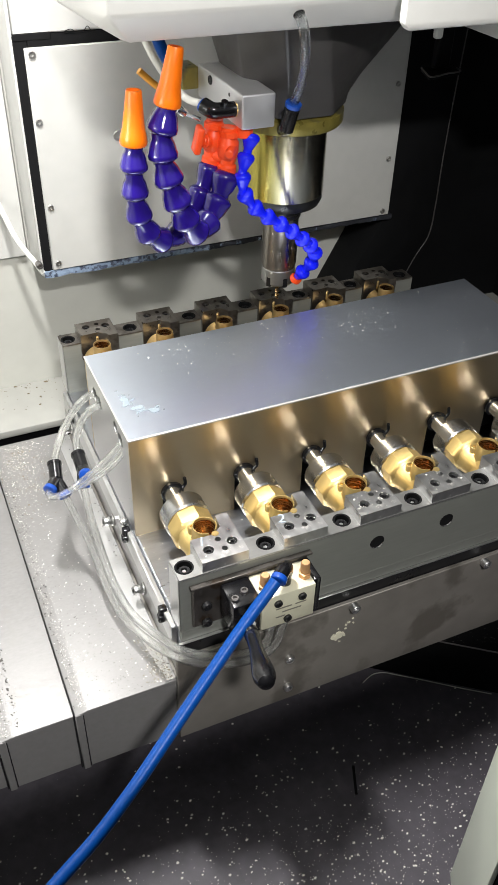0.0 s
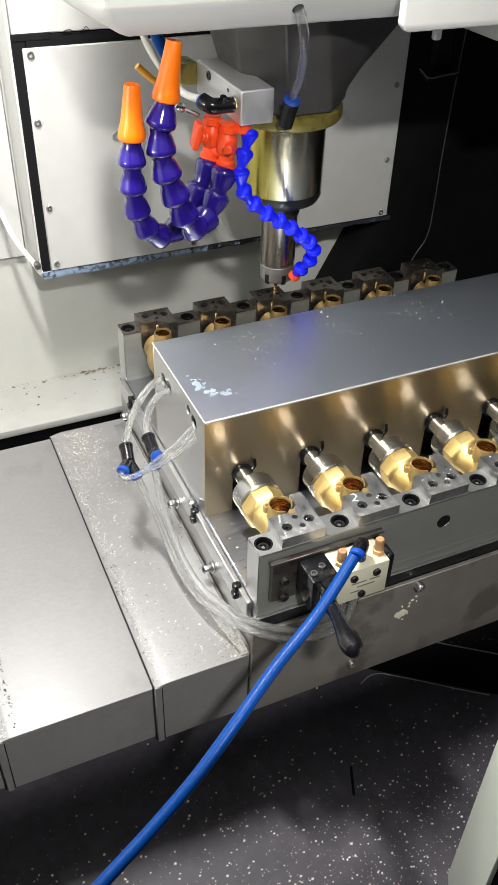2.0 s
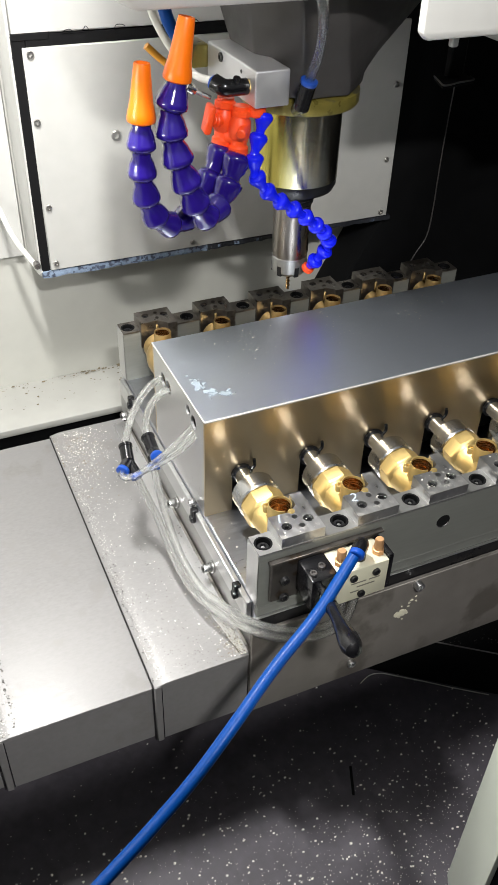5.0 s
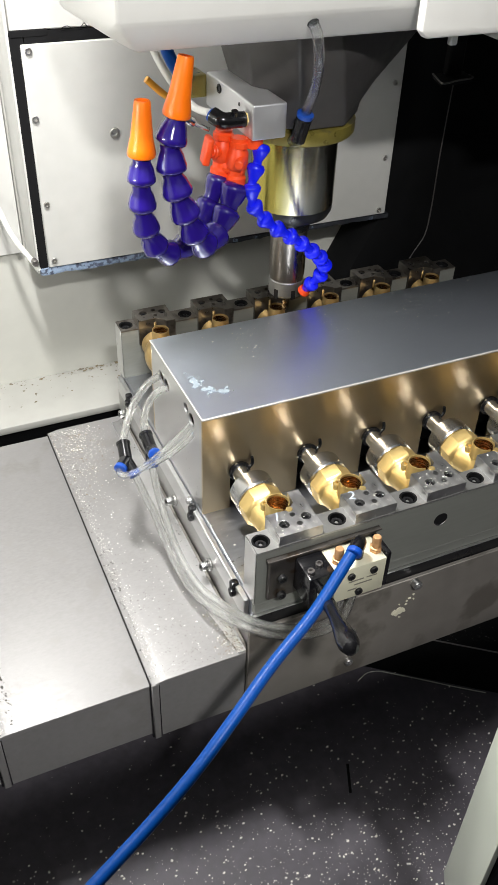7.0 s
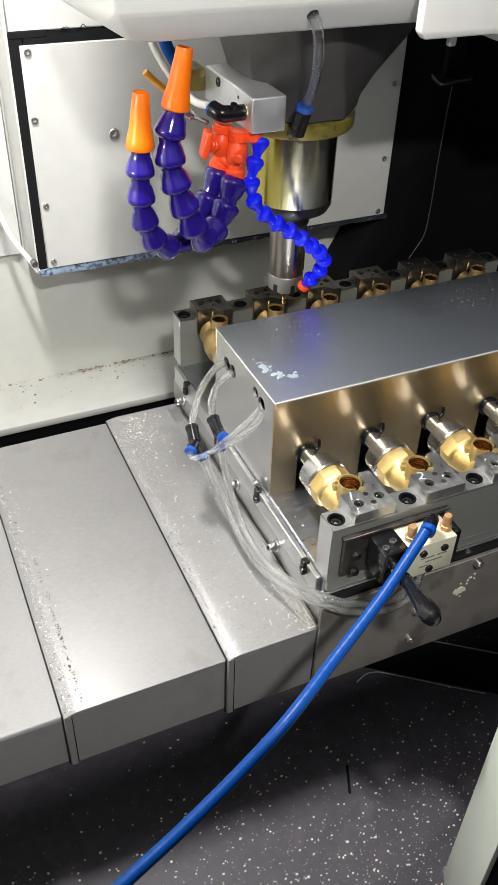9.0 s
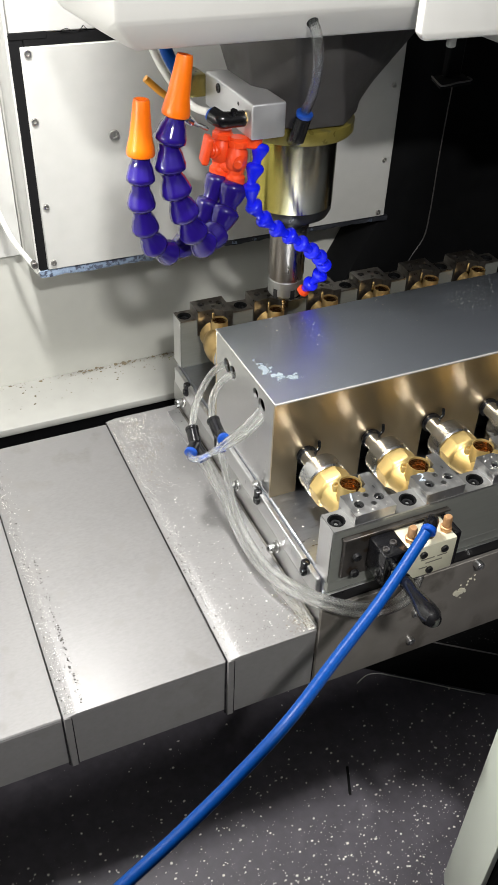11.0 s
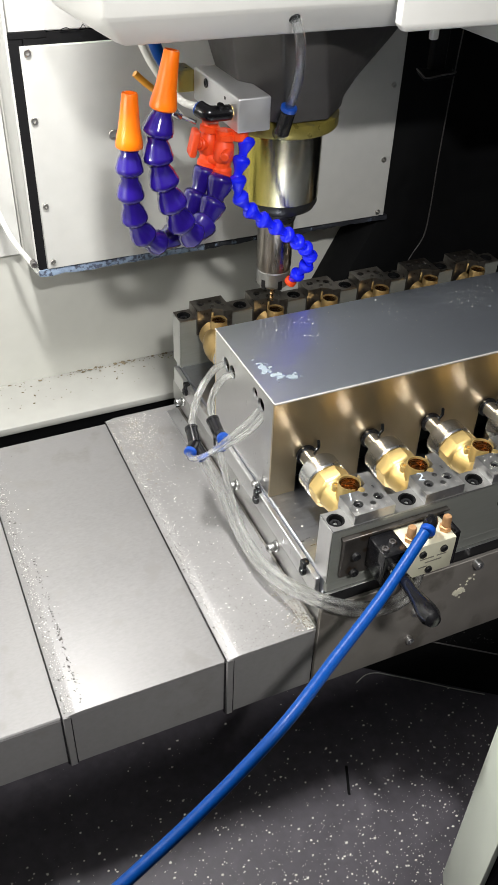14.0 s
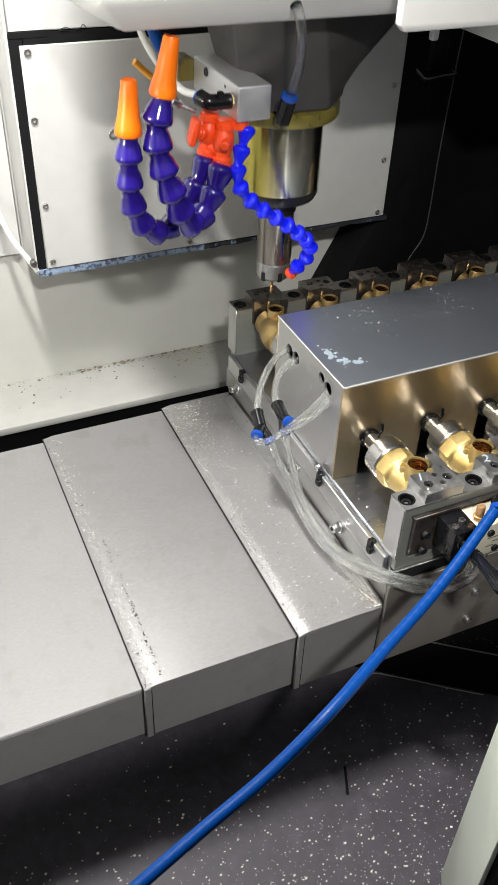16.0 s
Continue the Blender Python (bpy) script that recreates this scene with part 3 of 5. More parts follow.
for k in range(46):
    cx, cy = (0.23 + rng.gauss(0, 0.035), 0.80 + rng.gauss(0, 0.08)) if k < 22 else (0.30 + rng.gauss(0, 0.06), 0.56 + rng.gauss(0, 0.06)) if k < 34 else (0.48 + rng.gauss(0, 0.05), 0.48 + rng.gauss(0, 0.03))
    size = rng.choice((0.010, 0.018, 0.028, 0.042))
    blot = bmesh.new()
    ring = [blot.verts.new((cx + size * rng.uniform(0.7, 1.1) * math.cos(a * 0.449) * 1.1, cy + size * rng.uniform(0.7, 1.1) * math.sin(a * 0.449) * 0.8, 0.004 + 0.0001 * k)) for a in range(14)]
    foot = [blot.verts.new((v.co.x, v.co.y, -0.002)) for v in ring]
    blot.faces.new(ring)
    for a in range(14):
        blot.faces.new((ring[a], foot[a], foot[(a + 1) % 14], ring[(a + 1) % 14]))
    marks.append(blot)
part("paint_smear", join(*marks), WHITE_MARK, lid, "white paint smear")


def counterbored_screw(parent, x, y, z, r):
    # black ring and wall put the recess's shade into colour
    part("counterbore_rim", lathe([(r * 1.30, 0.001), (r * 1.28, 0.005), (r * 1.03, 0.004), (r * 1.03, -0.10)], (x, y, z), (0, 0, 1), 20, False), BLACK_PAINT, parent)
    socket_screw(parent, (x, y, z - 0.04), r * 0.80)
    part("hex_socket", lathe([(r * 0.30, 0), (r * 0.28, 0.004)], (x, y, z - 0.066), (0, 0, 1), 6), SIDE_STEEL, parent)


def clamp_rail(yb, s, more):
    # bars darker than tops: the way light falls is in the colours
    top_mat, bar_mat = (RAIL_STEEL, SHADED_STEEL) if s < 0 else (REAR_SHADE_STEEL, SHADED_STEEL)
    rail = thing("clamp_rail", (3.1, yb + s * 1.5, -1.60), "dark steel clamp rail with socket screws along its top", "clamp rail", "clamp rails")
    RIDERS.append(rail)
    lo, hi = sorted((yb + s * (1.37 + more), yb + s * (1.70 + more)))
    holes = [(0.12 + i, yb + s * (1.53 + more), 0.092) for i in range(7)]
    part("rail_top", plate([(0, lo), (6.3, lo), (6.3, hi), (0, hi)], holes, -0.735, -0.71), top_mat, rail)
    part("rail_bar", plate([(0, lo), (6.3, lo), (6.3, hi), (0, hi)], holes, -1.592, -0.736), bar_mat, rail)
    part("end_face", block(-0.012, -0.002, lo + 0.01, hi - 0.01, -1.59, -0.72, 0.004), SIDE_STEEL, rail, "bright end face")
    for x, y, r in holes:
        counterbored_screw(rail, x, y, -0.71, 0.086)
    if s < 0:
        for x, z in ((2.56, -1.085), (3.57, -1.085), (4.57, -1.085), (5.57, -1.085)):
            # flat black disc for the hole's shade, bright lower arc for its highlight
            part("tapped_hole", lathe([(0.100, 0.001), (0.096, 0.004), (0.086, 0.004), (0.0, 0.003)], (x, lo, z), (0, -1, 0), 20, False), FOAM, rail)
            part("hole_rim", sweep([(x + 0.094 * math.cos(a), lo - 0.004, z + 0.094 * math.sin(a)) for a in (3.6, 4.1, 4.7, 5.3, 5.8)], 0.008, 6, 4), BRIGHT_STEEL, rail, "bright arc for the highlight on the hole's lower rim")
    return rail


def clamp_block(x, yb, s, more):
    c = thing("clamp_block", (x, yb + s * 1.4, -0.71), "worn steel clamp block with four holes beside a valve", "clamp block", "clamp blocks")
    RIDERS.append(c)
    y = lambda d: yb + s * d
    b = 0.14 if more else 0
    out = [(x - 0.24, y(1.69 + more)), (x + 0.32, y(1.69 + more)), (x + 0.32, y(1.03 + 2 * b)), (x + 0.17, y(1.03 + 2 * b)), (x + 0.16, y(1.22 + b)), (x + 0.04, y(1.31 + b)), (x - 0.24, y(1.30 + b))]
    holes = [(x - 0.10, y(1.52 + b), 0.062), (x + 0.20, y(1.48 + b), 0.062), (x + 0.06, y(1.40 + b), 0.036), (x + 0.08, y(1.56 + b), 0.036)]
    part("block", plate(out, holes, -0.71, -0.56), CLAMP_STEEL if s < 0 else REAR_SHADE_STEEL, c)
    part("underside", prism(out, -1.0 if more else -0.84, -0.712, "z"), RAIL_STEEL if s < 0 else REAR_SHADE_STEEL, c)
    for hx, hy, r in holes[:2]:
        socket_screw(c, (hx, hy, -0.585), 0.052)
    for hx, hy, r in holes[2:]:
        part("pin", rod((hx, hy, -0.70), (hx, hy, -0.63), r * 0.98, 10), BLACK_OXIDE, c)
    return c


def valve_body(x, yb, s):
    v = thing("valve_body", (x, yb + s * 0.95, -1.23), "cast brass valve body with bored neck clamped in the fixture", "valve", "clamped valves")
    RIDERS.append(v)
    y0 = yb + s * 0.62
    barrel = [(0.24, 0.24), (0.236, 0.30), (0.226, 0.345)] + [(0.222 - 0.002 * q, 0.36 + 0.02 * q) for q in range(16)]
    if s > 0:
        barrel = [(0.30 * math.sqrt(max(0.25, 1 - ((0.03 * q - 0.30) / 0.42) ** 2)), 0.03 * q) for q in range(26)]
    turn = Matrix.Translation((x, y0, -0.96)) @ Matrix.Rotation(radians(11), 4, "Y") @ Matrix.Translation((-x, -y0, 0.96))
    nut = lathe([(0.20, -0.02), (0.255, 0.0), (0.286, 0.03), (0.286, 0.20 if s < 0 else 0.08), (0.268, 0.245 if s < 0 else 0.10), (0.235, 0.285 if s < 0 else 0.12), (0.20, 0.30)], (x, y0, -0.96), (0, s, 0), 8 if s < 0 else 28)
    bmesh.ops.transform(nut, matrix=turn, verts=nut.verts[:])
    shell = join(nut, lathe(barrel, (x, y0, -0.96), (0, s, 0), 40),
                 lathe([(0.19, 0.50), (0.232, 0.53), (0.232, 0.74), (0.20, 0.765)], (x, y0, -0.96), (0, s, 0), 6 if s < 0 else 24))
    mid = Vector((x + 0.015, yb + s * 1.12))
    bmesh.ops.delete(shell, geom=[f for f in shell.faces if f.calc_center_median().z > -0.96 and (f.calc_center_median().xy - mid).length < 0.15], context="FACES")
    part("body", shell, BRASS if s < 0 else REAR_SHADE_BRASS, v)
    if s > 0:
        part("stem", block(x, x + 0.04, yb + 1.38, yb + 1.42, -0.9, -0.60, 0.01), REAR_SHADE_BRASS, v)
    w = 0.94 if s < 0 else 0.86
    neck = lathe([(0.17 * w, -0.36), (0.162 * w, -0.2), (0.155 * w, -0.01), (0.151 * w, 0.0), (0.142 * w, 0.0), (0.137 * w, -0.03)], (x + 0.015, yb + s * 1.12, -0.575), (0, 0, 1), 28, False)
    if s < 0:
        neck = join(neck, lathe([(0.048, -0.2), (0.052, -0.02), (0.04, 0.0)], (x + 0.075, yb + s * 1.305, -0.555), (0, 0, 1), 14),
                    lathe([(0.045, -0.2), (0.055, -0.015), (0.045, 0.0), (0.022, 0.0), (0.02, -0.03)], (x - 0.085, yb + s * 0.975, -0.685), (0, 0, 1), 14))
    bore = lathe([(0.135 * w, -0.03), (0.133 * w, -0.21), (0.132 * w, -0.42), (0.0, -0.43)], (x + 0.015, yb + s * 1.12, -0.575), (0, 0, 1), 28, False)
    if s < 0:
        # the bore breaks out through the neck towards the lug
        for shape in (neck, bore):
            gone = [f for f in shape.faces if f.calc_center_median().z > -0.80 and abs((f.calc_center_median().xy - mid).length - 0.143) < 0.025 and abs(math.atan2(f.calc_center_median().y - mid.y, f.calc_center_median().x - mid.x) + 1.15) < 0.36]
            bmesh.ops.delete(shape, geom=gone, context="FACES")
    part("neck", neck, BRASS if s < 0 else REAR_SHADE_BRASS, v)
    part("bore", bore, BORED_BRASS, v, "freshly bored copper-coloured inside")
    return v


def chuck(x, yb, s):
    c = thing("chuck", (x, yb + s * 0.3, -0.96), "turned steel chuck nose holding a valve", "chuck", "chucks")
    RIDERS.append(c)
    part("shaft", rod((x, yb, -0.96), (x, yb + s * 0.4, -0.96), 0.118, 28), BRIGHT_STEEL, c)
    part("collar", lathe([(0.26, 0), (0.288, 0.02), (0.288, 0.25), (0.272, 0.27)], (x, yb + s * 0.36, -0.96), (0, s, 0), 40), BRIGHT_STEEL, c)
    part("wiper_ring", lathe([(0.125, 0.0), (0.150, 0.0), (0.150, 0.03), (0.125, 0.035)], (x, yb + s * 0.012, -0.96), (0, s, 0), 24), BLACK_PLASTIC, c, "black rubber wiper ring")
    part("ring_hook", sweep([(x + 0.13, yb + s * 0.04, -0.92), (x + 0.175, yb + s * 0.04, -0.86), (x + 0.165, yb + s * 0.04, -0.76)], 0.022, 8), BLACK_PLASTIC, c, "black hooked end of the wiper")
    return c


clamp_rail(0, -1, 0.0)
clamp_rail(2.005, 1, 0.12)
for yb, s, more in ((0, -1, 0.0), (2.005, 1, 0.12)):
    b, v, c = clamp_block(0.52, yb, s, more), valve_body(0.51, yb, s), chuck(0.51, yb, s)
    for i in range(1, 6):
        for ob in (b, v, c):
            p = HOMES[ob.name] + Vector((i, 0, 0))
            twin = copy_thing(ob, pose(*at(*p)))
            HOMES[twin.name] = p
            RIDERS.append(twin)


def written(text, x, y, z, size, turn, parent, mat):
    data = bpy.data.curves.new("digit", "FONT")
    data.body, data.size, data.extrude, data.align_x, data.align_y = text, size, 0.002, "CENTER", "CENTER"
    ob = new("digit_source", data)
    bpy.context.view_layer.update()
    mesh = bpy.data.meshes.new_from_object(ob.evaluated_get(bpy.context.evaluated_depsgraph_get()))
    bpy.data.objects.remove(ob)
    bm = bmesh.new()
    bm.from_mesh(mesh)
    bpy.data.meshes.remove(mesh)
    bmesh.ops.transform(bm, matrix=Matrix.Translation((x, y, z)) @ Matrix.Rotation(radians(turn), 4, "Z"), verts=bm.verts[:])
    return part("digit", bm, mat, parent, "handwritten white digit")


front_blocks = [ob for ob in RIDERS if ob.name.startswith("clamp_block") and HOMES[ob.name].y < 0]
for n, ob in enumerate(front_blocks[:2]):
    written(str(n + 1), HOMES[ob.name].x - 0.13, -1.38, -0.556, 0.20, -20, ob, CHALK)

# ---- hand valve and tubes on the fixture ----
av = thing("hand_valve", (0.9, -1.95, -1.2), "cream pneumatic hand valve with black lever on a dark plate", "pneumatic valve")
RIDERS.append(av)
mount = part("mount_plate", block(0.13, 1.56, -1.765, -1.703, -1.50, -0.862, 0.015), RUSTY, av, "dark rusted mounting plate")
part("top_flange", block(0.11, 1.62, -1.78, -1.703, -0.86, -0.832, 0.008), RUSTY, av)
for z in (-1.08, -1.36):
    socket_screw(mount, (0.27, -1.88, z), 0.055, (0, -1, 0), BLACK_OXIDE)
body = part("body", block(0.80, 1.47, -2.16, -1.767, -1.42, -0.90, 0.015, 2), CREAM, av, "cream painted valve body")
part("end_cap", block(1.472, 1.56, -2.12, -1.767, -1.45, -0.88, 0.02, 2), BLACK_PLASTIC, av, "black end cap")
part("actuator", block(0.455, 0.795, -2.16, -1.767, -1.37, -0.88, 0.025, 2), BLACK_PLASTIC, av, "black actuator block")
for x, y in ((0.52, -2.05), (0.66, -1.98)):
    socket_screw(av, (x, y, -0.84), 0.045, (0, 0, 1), DARK_STEEL)
for x, z in ((1.00, -1.03), (1.30, -1.03), (1.13, -1.33)):
    socket_screw(body, (x, -2.19, z), 0.05, (0, -1, 0), BLACK_OXIDE)
for x0, x1, z in ((1.06, 1.30, -1.20), (0.98, 1.18, -1.13), (1.22, 1.36, -1.13), (0.98, 1.10, -1.27)):
    part("print", block(x0, x1, -2.1625, -2.1605, z - 0.010, z + 0.010, 0), INK, body)
for x in (0.90, 1.40):
    part("muffler", join(lathe([(0.075, 0), (0.075, 0.06), (0.055, 0.07)], (x, -2.0, -0.90), (0, 0, 1), 6), lathe([(0.055, 0.06), (0.055, 0.20), (0.045, 0.22)], (x, -2.0, -0.90), (0, 0, 1), 16)), BRONZE, av, "sintered bronze muffler")
elbow = part("elbow_fitting", join(rod((1.15, -2.0, -0.91), (1.15, -2.0, -0.72), 0.075, 16), sweep([(1.15, -2.0, -0.74), (1.14, -2.02, -0.65), (1.08, -2.08, -0.60), (1.0, -2.16, -0.60)], 0.085, 14)), BLACK_PLASTIC, av, "black push-in elbow")
part("blue_collar", lathe([(0.086, 0), (0.092, 0.02), (0.092, 0.06), (0.08, 0.07)], (1.01, -2.15, -0.60), (-0.72, -0.62, -0.25), 20), COLLAR_BLUE, elbow, "blue release collar")
lever = part("lever", sweep([(0.60, -2.12, -1.06), (0.57, -2.28, -1.02), (0.53, -2.46, -0.94)], 0.05, 12), BRIGHT_STEEL, av, "steel lever rod")
part("knob", lathe([(0.055, 0), (0.078, 0.02), (0.078, 0.06), (0.062, 0.08), (0.085, 0.12), (0.075, 0.2), (0.078, 0.40), (0.100, 0.62), (0.118, 0.78), (0.116, 0.88), (0.085, 0.97), (0.03, 1.0)],
                   (0.545, -2.42, -0.98), (-0.22, -0.84, 0.31), 24), BLACK_PLASTIC, lever, "glossy black handle knob")
part("lamp_boss", lathe([(0.06, 0), (0.07, 0.02), (0.07, 0.08), (0.03, 0.1)], (0.62, -2.17, -1.14), (0, -1, 0), 16), WHITE_TUBE, av, "pale pivot cap")
for x in (1.02, 1.2):
    part("outlet_collar", rod((x, -1.98, -1.42), (x, -1.98, -1.56), 0.07, 16, 0.01), COLLAR_BLUE, av, "blue outlet collar")


def hollow(pts, r):
    """A tube with a bore, its wall closed at the ends."""
    n = 12
    bm = join(sweep(pts, r, n, 8, False), sweep(pts, r * 0.74, n, 8, False))
    bm.verts.ensure_lookup_table()
    half = len(bm.verts) // 2
    for first in (0, half - n):
        for k in range(n):
            bm.faces.new([bm.verts[i] for i in (first + k, first + (k + 1) % n, half + first + (k + 1) % n, half + first + k)])
    return bm


def clear_tube(name, paths, place, r=0.052):
    tube = thing(name, place, "clear plastic air tubes looping beside the fixture", "air tube", "clear tubes")
    RIDERS.append(tube)
    for pts in paths:
        part("tube", hollow(pts, r), CLEAR_TUBE, tube)
    return tube


clear_tube("air_tube", [[(0.05, 1.68, -0.40), (-0.06, 1.66, -0.42), (-0.18, 1.62, -0.45), (-0.355, 1.52, -0.55), (-0.51, 1.39, -0.67), (-0.64, 1.22, -0.78), (-0.737, 1.06, -0.90)],
                        [(0.05, 1.38, -0.42), (-0.05, 1.38, -0.42), (-0.15, 1.36, -0.45), (-0.28, 1.33, -0.58), (-0.385, 1.21, -0.72), (-0.425, 1.07, -0.84)]], (-0.2, 1.5, -0.5))
clear_tube("air_tube", [[(0.05, 0.47, -0.37), (-0.10, 0.44, -0.49), (-0.28, 0.46, -0.66), (-0.52, 0.46, -0.83), (-0.74, 0.48, -0.97), (-0.89, 0.54, -1.035), (-0.935, 0.62, -1.035), (-0.89, 0.68, -1.02)]], (-0.3, 0.45, -0.5), 0.044)
clear_tube("air_tube", [[(0.05, 0.41, -0.40), (-0.09, 0.37, -0.52), (-0.24, 0.39, -0.68), (-0.36, 0.47, -0.79), (-0.42, 0.60, -0.87)],
                        [(0.05, 0.34, -0.40), (-0.08, 0.31, -0.52), (-0.26, 0.36, -0.70), (-0.47, 0.42, -0.85), (-0.60, 0.46, -0.92), (-0.68, 0.50, -0.98)]], (-0.3, 0.4, -0.5), 0.034)
clear_tube("air_tube", [[(-0.73, 0.60, -1.13), (-0.665, 0.433, -1.35), (-0.587, 0.298, -1.60), (-0.541, 0.065, -1.85), (-0.522, -0.360, -1.989), (-0.452, -0.860, -2.050), (-0.297, -1.380, -1.967), (-0.119, -1.880, -1.764), (0.245, -2.000, -1.937), (0.684, -2.060, -2.024), (1.043, -2.040, -1.957), (1.20, -1.98, -1.55)],
                        [(-0.475, 0.64, -1.10), (-0.486, 0.422, -1.35), (-0.468, 0.249, -1.60), (-0.443, 0.025, -1.85), (-0.420, -0.340, -1.995), (-0.350, -0.820, -2.048), (-0.205, -1.340, -1.925), (-0.061, -1.860, -1.689), (0.297, -1.960, -1.848), (0.708, -2.000, -1.954), (0.969, -1.980, -1.925), (1.02, -1.98, -1.55)]], (0, -0.5, -1.9))
for a, b, c, d in (((-0.744, 1.045, -0.895), (-0.785, 0.80, -1.00), (-0.885, 0.69, -1.02), (-0.73, 0.63, -1.11)), ((-0.424, 1.06, -0.85), (-0.43, 0.80, -0.93), (-0.43, 0.66, -0.90), (-0.475, 0.67, -1.07))):
    y_fit = thing("tube_splitter", tuple(b), "black push-in tube splitter with blue collars hanging on the tubes", "tube fitting", "tube splitters")
    RIDERS.append(y_fit)
    part("body", join(rod(a, b, 0.086, 18, 0.015), rod(b, c, 0.086, 18, 0.015), rod(b, d, 0.078, 18, 0.01)), BLACK_PLASTIC, y_fit)
    part("end_ring", lathe([(0.086, 0), (0.095, 0.008), (0.095, 0.045), (0.086, 0.05)], a, Vector(b) - Vector(a), 18), BLACK_PLASTIC, y_fit)
    for p, q in ((c, b), (d, b)):
        way = (Vector(p) - Vector(q)).normalized()
        part("blue_collar", lathe([(0.082, -0.02), (0.09, 0), (0.09, 0.04), (0.07, 0.05)], p, way, 18), COLLAR_BLUE, y_fit, "blue release collar")

# ---- air hose, in short stiff lengths ----
HOSE = [[(0.93, -2.19, -0.62), (0.41, -2.41, -0.97), (-0.09, -2.66, -1.28), (-0.58, -2.93, -1.54), (-1.05, -3.2, -1.77), (-1.53, -3.46, -1.95), (-2.0, -3.68, -2.07)],
        [(1.93, -2.19, -0.62), (1.34, -2.5, -0.99), (0.71, -2.78, -1.26), (0.12, -3.1, -1.49), (-0.43, -3.36, -1.76), (-0.99, -3.59, -1.97), (-1.54, -3.81, -2.12)],
        [(2.93, -2.19, -0.62), (2.18, -2.57, -1.01), (1.4, -2.94, -1.29), (0.65, -3.33, -1.46), (-0.03, -3.54, -1.77), (-0.72, -3.74, -2.01), (-1.38, -3.93, -2.17)],
        [(3.93, -2.19, -0.62), (2.96, -2.63, -1.05), (2.0, -3.03, -1.28), (1.08, -3.46, -1.38), (0.32, -3.65, -1.74), (-0.46, -3.81, -1.99), (-1.2, -3.99, -2.18)]]
LENGTH, COUNT = 0.12, 56


def hose_line(k):
    """Points along the hose when the table has moved k pitches."""
    i = min(int(k), 2)
    pts = [Vector(a).lerp(Vector(b), k - i) for a, b in zip(HOSE[i], HOSE[i + 1])]
    pts.append(pts[-1] + (pts[-1] - pts[-2]) * 3)
    line = []
    for j in range(len(pts) - 1):
        p0, p1, p2, p3 = pts[max(j - 1, 0)], pts[j], pts[j + 1], pts[min(j + 2, len(pts) - 1)]
        for n in range(20):
            t = n / 20
            line.append(0.5 * (2 * p1 + (p2 - p0) * t + (2 * p0 - 5 * p1 + 4 * p2 - p3) * t * t + (3 * p1 - p0 - 3 * p2 + p3) * t ** 3))
    line.append(pts[-1])
    return line


def along(line, s):
    for a, b in zip(line, line[1:]):
        d = (b - a).length
        if s <= d:
            return a.lerp(b, s / d)
        s -= d
    return line[-1]


hose = thing("air_hose", (0, -3, -3), "blue polyurethane air hose plugged into the hand valve", "air hose")
piece = mesh_of("length", lathe([(0.064, -0.078), (0.0685, -0.074), (0.069, -0.066), (0.069, 0.066), (0.0685, 0.074), (0.064, 0.078)], (0, 0, 0), (0, 0, 1), 16), HOSE_BLUE, Vector((0, 0, 0)))
LENGTHS = []
for n in range(COUNT):
    ob = new("length", piece)
    ob.parent = hose
    LENGTHS.append(ob)

# ---- spindle head ----
AX, AY = 3.5, 3.24
head = thing("spindle_head", (AX, AY, 2.6), "dark cast spindle head with steel spindle nose", "spindle head")
HEAD_RIDERS.append(head)
part("flange", lathe([(0.72, 2.64), (0.81, 2.60), (0.81, 2.46), (0.78, 2.42), (0.55, 2.41)], (AX, AY, 0), (0, 0, 1), 56), YELLOW_OIL, head, "flange stained yellow with oil")
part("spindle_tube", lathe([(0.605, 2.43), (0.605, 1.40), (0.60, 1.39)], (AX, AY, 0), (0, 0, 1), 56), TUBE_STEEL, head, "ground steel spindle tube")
part("nose_ring", lathe([(0.598, 1.392), (0.60, 1.31), (0.56, 1.23), (0.47, 1.20), (0.3, 1.19)], (AX, AY, 0), (0, 0, 1), 56), BLACK_OXIDE, head, "black nose ring")
cast = bmesh.new()
low = [(AX + 0.84 * math.cos(radians(a)), AY + 0.84 * math.sin(radians(a))) for a in range(-112, 248, 45)]
high = [(2.75, 1.98), (3.3, 1.9), (5.7, 2.9), (5.7, 4.6), (4.4, 5.0), (2.6, 5.0), (2.5, 4.4), (2.5, 3.0)]
rings = []
for z, f in ((2.64, 0.0), (2.80, 0.02), (3.05, 0.16), (3.45, 0.44), (4.3, 1.0)):
    rings.append([cast.verts.new((a[0] + (b[0] - a[0]) * f, a[1] + (b[1] - a[1]) * f, z)) for a, b in zip(low, high)])
for r0, r1 in zip(rings, rings[1:]):
    for i in range(8):
        cast.faces.new((r0[i], r0[(i + 1) % 8], r1[(i + 1) % 8], r1[i]))
cast.faces.new(rings[0][::-1])
cast.faces.new(rings[-1])
bmesh.ops.bevel(cast, geom=cast.edges[:], offset=0.04, segments=2, affect="EDGES", profile=0.5)
part("casting", cast, CASTING, head, "dark grey painted casting")
tool = thing("tool_holder", (AX, AY, 1.4), "dark steel tool holder with slotted collet nut and drill", "tool holder")
HEAD_RIDERS.append(tool)
part("taper_flange", lathe([(0.33, 1.195), (0.33, 1.09), (0.30, 1.06), (0.30, 1.00), (0.28, 0.97)], (AX, AY, 0), (0, 0, 1), 36), BLACK_OXIDE, tool)
